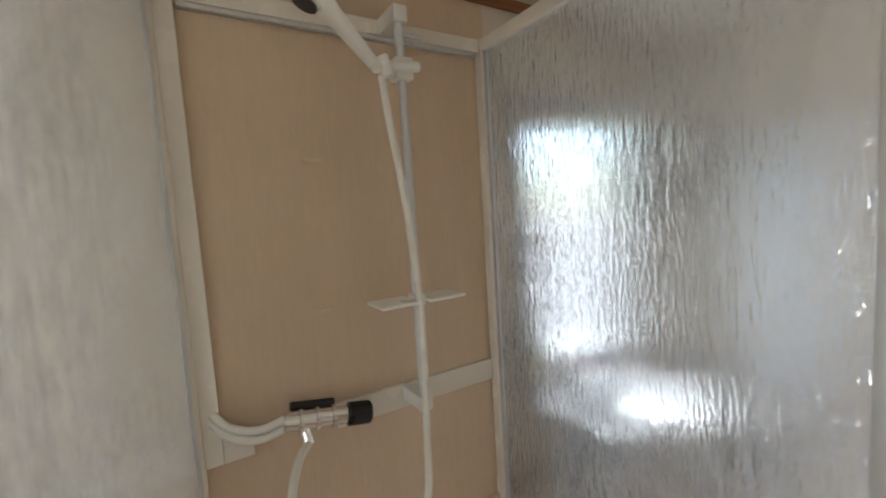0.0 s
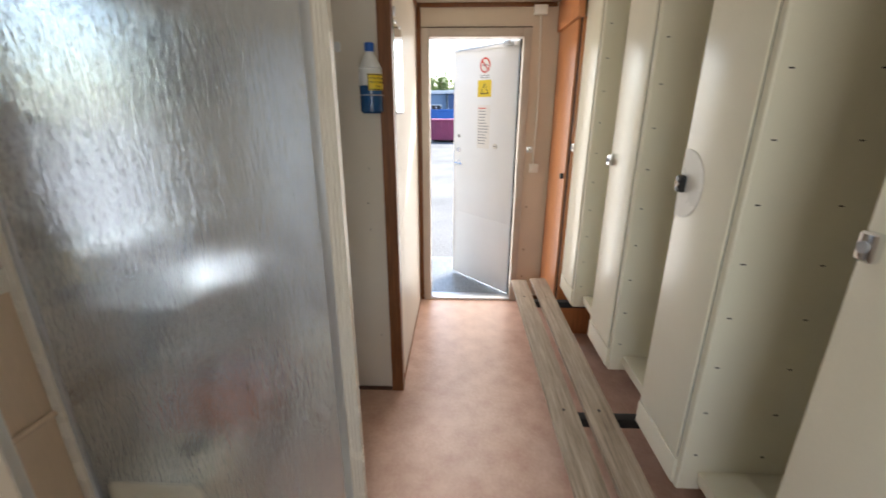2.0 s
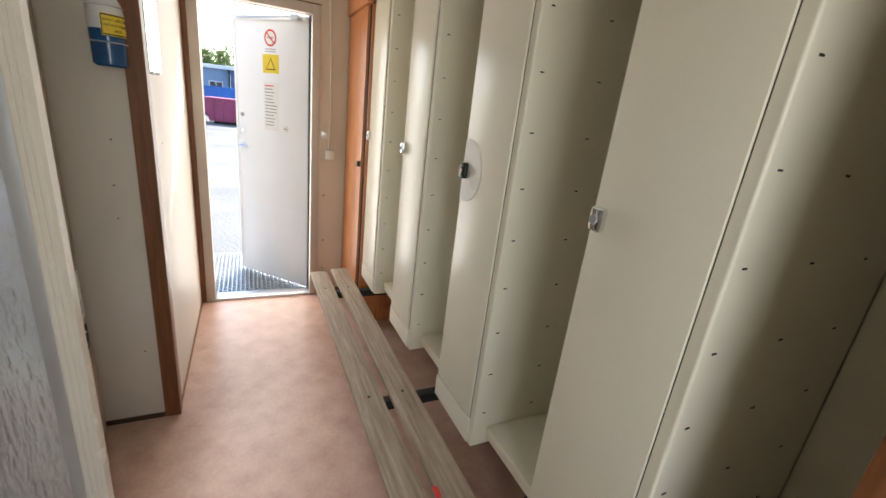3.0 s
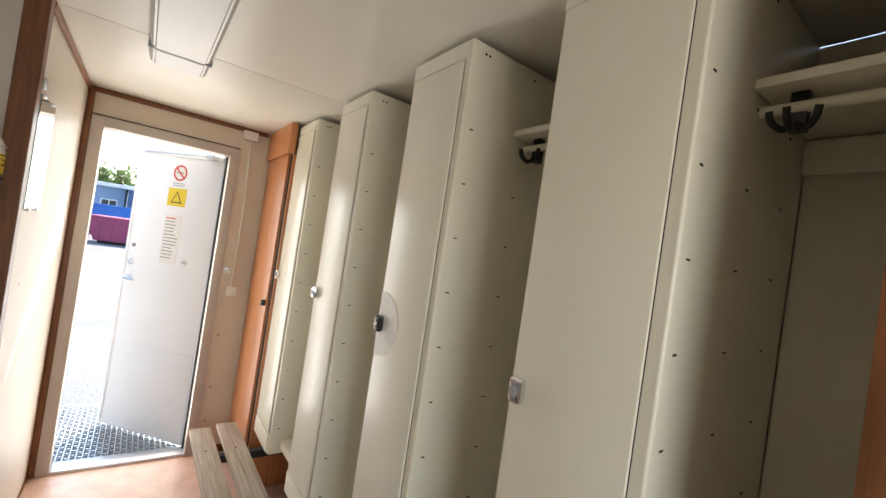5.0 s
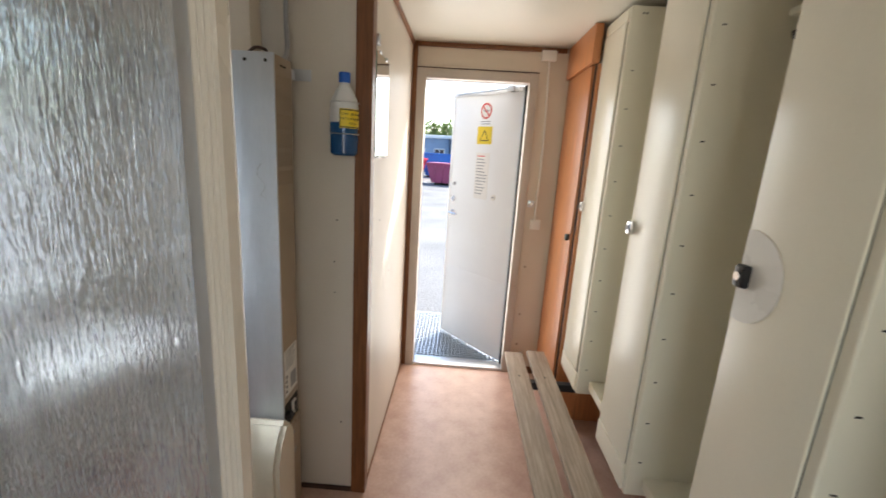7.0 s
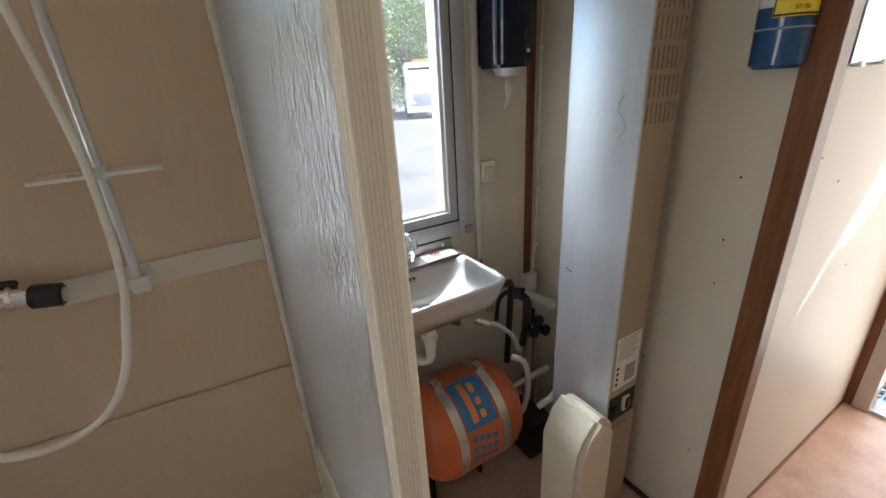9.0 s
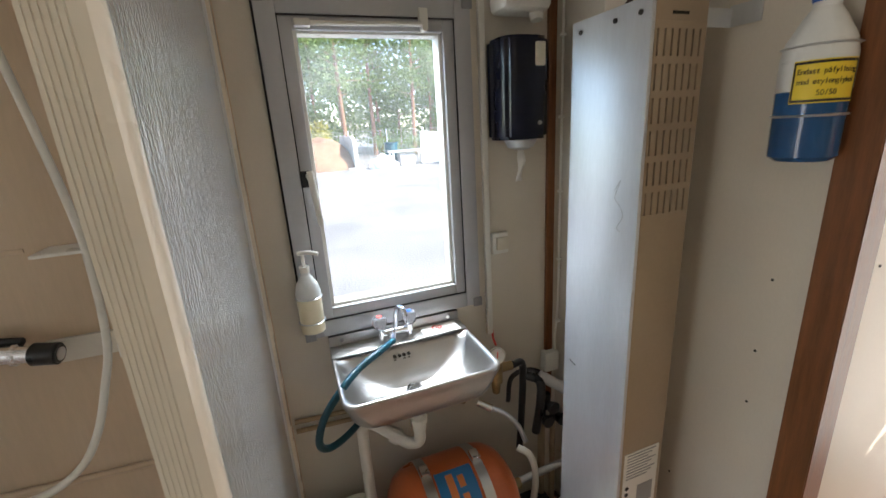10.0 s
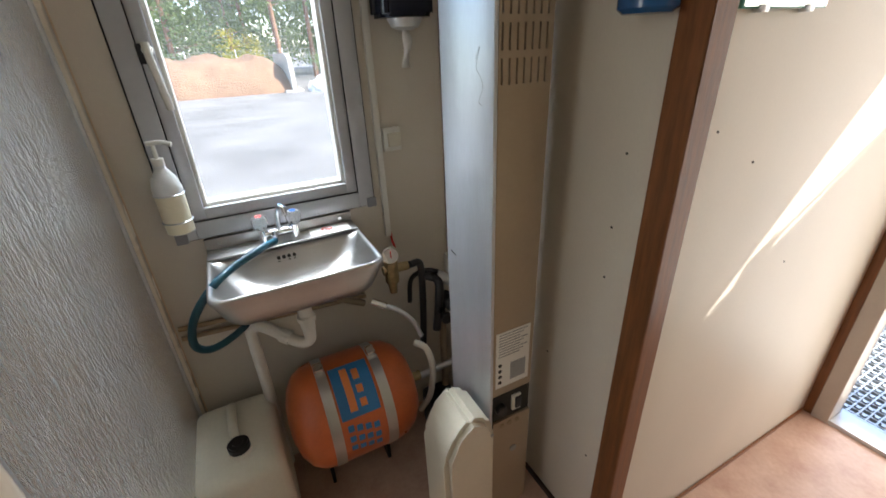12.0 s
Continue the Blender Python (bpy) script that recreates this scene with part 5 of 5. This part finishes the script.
def barrack(x, y0, y1, h, mat, label):
    ob = thing("site_barrack", (x, (y0 + y1) / 2, GROUND), label, "building")
    W = (y1 - y0) / 2
    part("wall", box(0, 6, -W, W, 0.2, h, 0.02), mat, ob)
    part("roof", box(-0.3, 6.3, -W - 0.3, W + 0.3, h, h + 0.35, 0.03), "roofwhite", ob)
    part("plinth", box(0.1, 5.9, -W + 0.1, W - 0.1, 0, 0.2, 0), "concrete", ob)
    n = int((y1 - y0) / 2.2)
    for i in range(n):
        yy = -W + 1.1 + i * 2.2
        wdw = part("window", box(-0.05, 0.03, yy - 0.6, yy + 0.6, 1.4, 2.5, 0.01), "roofwhite", ob)
        part("pane", box(-0.06, 0.0, yy - 0.52, yy - 0.03, 1.48, 2.42, 0), "navy", wdw)
        part("pane", box(-0.06, 0.0, yy + 0.03, yy + 0.52, 1.48, 2.42, 0), "navy", wdw)
    return ob


barrack(46, 1.2, 18, 3.6, "barrack", "blue-grey site barrack with pale roof and windows")
barrack(45, -14, 1.0, 3.6, "darkblue", "dark blue site barrack beside the yard")

# soil heap and its concrete bay
hp = bmesh.new()
bmesh.ops.create_grid(hp, x_segments=50, y_segments=24, size=1)
for v in hp.verts:
    x, y = v.co.x, v.co.y
    e = max(0.0, 1 - y * y) ** 0.6 * max(0.0, 1 - max(0.0, abs(x) - 0.55) ** 2 / 0.2025) ** 0.7
    p = Vector((x * 5.2, y * 3.0, 0))
    v.co = Vector((x * 5.2, y * 3.0, e * (1.95 + 0.35 * noise.noise(p * 0.7) + 0.12 * noise.noise(p * 3)) - 0.02))
s_ = solid("soil_heap", hp, "soil", "heap of reddish brown soil", "soil heap")
s_.location = (-1.6, 28.2, GROUND)
bw_ = thing("concrete_bay_wall", (3.15, 27.5, GROUND), "grey concrete wall of the soil bay", "wall block")
part("slab", prism([(-2.6, 0), (3.4, 0), (3.4, 1.95), (-1.4, 1.95), (-2.3, 1.75)], "x", -0.12, 0.12, 0.02), "concrete", bw_)
part("foot", box(-0.5, 0.5, -2.6, 3.4, 0, 0.12, 0.01), "concrete", bw_)

tb_ = thing("work_table", (6.3, 25.2, GROUND), "grey plastic crate table in the yard", "table")
part("top", box(-1.1, 1.1, -0.5, 0.5, 0.82, 0.95, 0.03), "alu", tb_)
for x in (-1.0, 0.9):
    for y in (-0.45, 0.38):
        part("leg", box(x, x + 0.1, y, y + 0.08, 0, 0.82, 0.005), "alu", tb_)
part("crate", box(-0.5, 0.45, -0.35, 0.35, 0.0, 0.7, 0.02), "greyink", tb_)
bn = thing("dark_tub", (5.6, 26.2, GROUND), "dark green tub beside the table", "tub")
part("tub", lathe([(0.3, 0), (0.36, 0.1), (0.42, 1.35), (0.46, 1.37), (0.46, 1.42), (0.001, 1.40)]), "hose", bn)
tp_ = thing("tarpaulin_heap", (4.7, 24.6, GROUND), "crumpled white tarpaulin heap", "tarpaulin")
bm = bmesh.new()
bmesh.ops.create_icosphere(bm, subdivisions=4, radius=1)
for v in bm.verts:
    k = 1 + 0.25 * noise.noise(v.co * 2.3) + 0.1 * noise.noise(v.co * 7)
    v.co = Vector((v.co.x * 0.85 * k, v.co.y * 0.6 * k, max(-0.02, v.co.z * 0.75 * k)))
part("sheet", bm, "tarp", tp_)
pl_ = thing("leaning_panel", (8.0, 25.4, GROUND), "white panel leaning among the scrap", "panel")
part("panel", box(-0.7, 0.7, -0.05, 0.05, 0.0, 2.0, 0.01, m=pose(0, 0, 0, -14, 6, 0)), "tarp", pl_)
for i in range(5):
    b_ = thing("scrap_board", (9.3 + i * 0.25, 25.5 + 0.2 * i, GROUND + 0.06 + i * 0.08), "weathered board on the scrap pile", "board", "scrap boards")
    part("board", box(-1.0, 1.0, -0.1, 0.1, -0.06, 0.03, 0.005, m=pose(0, 0, 0, 0, 0, rp.uniform(-30, 30))), "plank", b_)

tk_ = thing("lorry", (11.6, 22.6, GROUND), "white lorry cab with an orange beacon bar", "lorry")
tk_.rotation_euler = (0, 0, radians(-25))
part("cab", prism([(-1.3, 0.55), (1.1, 0.55), (1.1, 3.0), (-0.95, 3.0), (-1.25, 1.9)], "x", -1.2, 1.2, 0.08), "tarp", tk_)
part("windscreen", box(-1.0, 1.0, -1.24, -1.12, 1.85, 2.65, 0.02, m=pose(0, 0, 0, -4, 0, 0)), "navy", tk_)
part("grille", box(-0.8, 0.8, -1.36, -1.28, 0.7, 1.4, 0.02), "greyink", tk_)
part("bumper", box(-1.2, 1.2, -1.45, -1.2, 0.35, 0.65, 0.05), "tarp", tk_)
part("beacon_bar", box(-0.7, 0.7, -0.6, -0.3, 3.0, 3.16, 0.03), "orangelab", tk_)
part("load_body", box(-1.2, 1.2, 1.3, 6.0, 0.9, 2.4, 0.03), "barrack", tk_)
for x in (-1.05, 1.05):
    for y in (-0.4, 4.2):
        w_ = part("wheel", cyl((x - 0.15, y, 0.5), (x + 0.15, y, 0.5), 0.5, n=28, bev=0.04), "rubber", tk_)
        part("rim", cyl((x - 0.16, y, 0.5), (x + 0.16, y, 0.5), 0.26, n=20), "alu", w_)
    part("headlight", box(x * 0.8 - 0.16, x * 0.8 + 0.16, -1.40, -1.30, 0.75, 0.98, 0.03), "chrome", tk_)
    part("side_mirror", box(x * 1.25 - 0.1, x * 1.25 + 0.1, -1.3, -1.2, 1.7, 2.3, 0.03), "black", tk_)

fn = thing("mesh_fence", (0, 33.0, GROUND), "wire mesh fence on steel posts along the yard", "fence")
for i in range(14):
    part("post", cyl((-14 + i * 3, 0, 0), (-14 + i * 3, 0, 2.3), 0.04, n=8), "alu", fn)
wr = bmesh.new()
for k in range(12):
    box(-14, 25, -0.006, 0.006, 0.1 + k * 0.19, 0.108 + k * 0.19, 0, wr)
for k in range(130):
    box(-14 + k * 0.3, -13.99 + k * 0.3, -0.006, 0.006, 0.1, 2.2, 0, wr)
part("mesh", wr, "alu", fn)


def leaf_mesh(rng, clumps, per, size, mat, spread):
    """Many small tilted leaf quads round clump centres."""
    verts, faces = [], []
    for c in clumps:
        for _ in range(per):
            d = Vector((rng.gauss(0, 1), rng.gauss(0, 1), rng.gauss(0, 0.7)))
            p = Vector(c[:3]) + d * c[3] * spread
            n1_ = Vector((rng.uniform(-1, 1), rng.uniform(-1, 1), rng.uniform(-1, 1))).normalized()
            n2_ = n1_.cross(Vector((rng.uniform(-1, 1), rng.uniform(-1, 1), rng.uniform(-1, 1)))).normalized()
            s1, s2 = size * rng.uniform(0.5, 1.2), size * rng.uniform(0.3, 0.8)
            k = len(verts)
            verts += [p + n1_ * s1, p + n2_ * s2, p - n1_ * s1, p - n2_ * s2]
            faces.append((k, k + 1, k + 2, k + 3))
    me = bpy.data.meshes.new("leaves")
    me.from_pydata(verts, [], faces)
    me.materials.append(M[mat])
    return me


def tree(rng, h, pine, mat, label):
    ob = thing("tree", (0, 0, GROUND), label, "tree", "trees round the yard")
    base = h * (0.42 if pine else 0.12)
    tr_ = bmesh.new()
    cyl((0, 0, 0), (0.15, 0.1, h * 0.5), 0.2, 0.14, n=10, into=tr_)
    cyl((0.15, 0.1, h * 0.5), (0.1, 0.25, h * 0.97), 0.14, 0.03, n=10, into=tr_)
    clumps = []
    n = 26 if pine else 34
    for i in range(n):
        f = i / (n - 1)
        z = base + (h - base) * f
        reach = (0.22 * h * (1 - f) ** 0.6 + 0.5) * rng.uniform(0.55, 1.1) * (0.75 if pine else 1.0)
        a = rng.uniform(0, math.tau)
        tip = Vector((0.12 + reach * math.cos(a), 0.12 + reach * math.sin(a), z + rng.uniform(-0.3, 0.5)))
        cyl((0.12, 0.12, z - 0.3), tip, 0.05, 0.012, n=5, into=tr_)
        clumps.append((*tip, rng.uniform(0.5, 1.0)))
        clumps.append((*(tip * 0.55 + Vector((0.12, 0.12, z)) * 0.45), rng.uniform(0.4, 0.8)))
    part("trunk", tr_, "bark", ob)
    cr = new("crown", leaf_mesh(rng, clumps, 60, 0.17, mat, 0.8))
    cr.parent = ob
    return ob


rt = random.Random(21)
protos = [tree(rt, 13, True, "leaf", "tall pine with a bare reddish trunk"), tree(rt, 11, False, "leaf", "broad leafy green birch"),
          tree(rt, 14.5, True, "leaf", "tall pine with a thin crown")]
spots = [(-3, 38, 1), (1.2, 39.5, 1), (4.5, 37.5, 0), (7.5, 40, 2), (10.5, 37, 0), (13.5, 41, 1), (16, 38, 2), (19.5, 40, 1), (23, 38.5, 0), (27, 41, 2), (-7, 40, 0),
         (-11, 38, 1), (5.5, 46, 1), (12, 47, 1), (18.5, 46, 1), (0, 46, 1), (25, 47, 1), (31, 44, 1), (9, 44, 1), (15, 44, 0), (2.5, 43, 2), (-5, 45, 1), (21.5, 43, 1),
         (74, 3, 1), (75, 8, 1), (76, 13, 0), (74, -3, 1), (77, 18, 1), (75, -9, 1), (79, 5.5, 1), (79, 11, 1), (79, 0, 1), (78, 24, 1), (74, 30, 0)]
for i, (x, y, k) in enumerate(spots):
    f = 0.85 if x < 60 else 0.62
    m_ = Matrix.Translation((x, y, GROUND)) @ pose(0, 0, 0, 0, 0, i * 67)
    if i == 0:
        protos[1].matrix_basis = m_
    elif i == 2:
        protos[0].matrix_basis = m_
    elif i == 3:
        protos[2].matrix_basis = m_
    else:
        t2 = copy_thing(protos[k], m_)
        s = f * rt.uniform(0.9, 1.1)
        t2.scale = (s, s, s)

# brush along the fence, and the far woods
bc_ = [(rt.uniform(-12, 26), rt.uniform(34, 36), GROUND + rt.uniform(0.3, 1.7), rt.uniform(0.3, 0.7)) for _ in range(90)]
tagged(new("undergrowth", leaf_mesh(rt, bc_, 70, 0.11, "leaf", 0.9)), "green undergrowth behind the fence", "bushes", kind="stuff")
bc_ = [(rt.uniform(0.4, 2.6), rt.uniform(34.2, 35), GROUND + rt.uniform(1.6, 3.4), rt.uniform(0.2, 0.5)) for _ in range(16)]
tagged(new("yellow_bush", leaf_mesh(rt, bc_, 70, 0.08, "leafy", 0.8)), "yellowing bush behind the soil heap", "bush")
bc_ = [(rt.uniform(-30, 60), rt.uniform(52, 60), GROUND + rt.uniform(0.5, 13), rt.uniform(1.2, 2.4)) for _ in range(420)]
tagged(new("far_woods", leaf_mesh(rt, bc_, 60, 0.42, "leaf", 1.0)), "dense green woods beyond the yard", "woods", kind="stuff")
bc_ = [(rt.uniform(86, 94), rt.uniform(-40, 60), GROUND + rt.uniform(0.5, 7), rt.uniform(1.2, 2.2)) for _ in range(300)]
tagged(new("far_woods", leaf_mesh(rt, bc_, 60, 0.42, "leaf", 1.0)), "far green treeline beyond the barracks", "woods", kind="stuff")
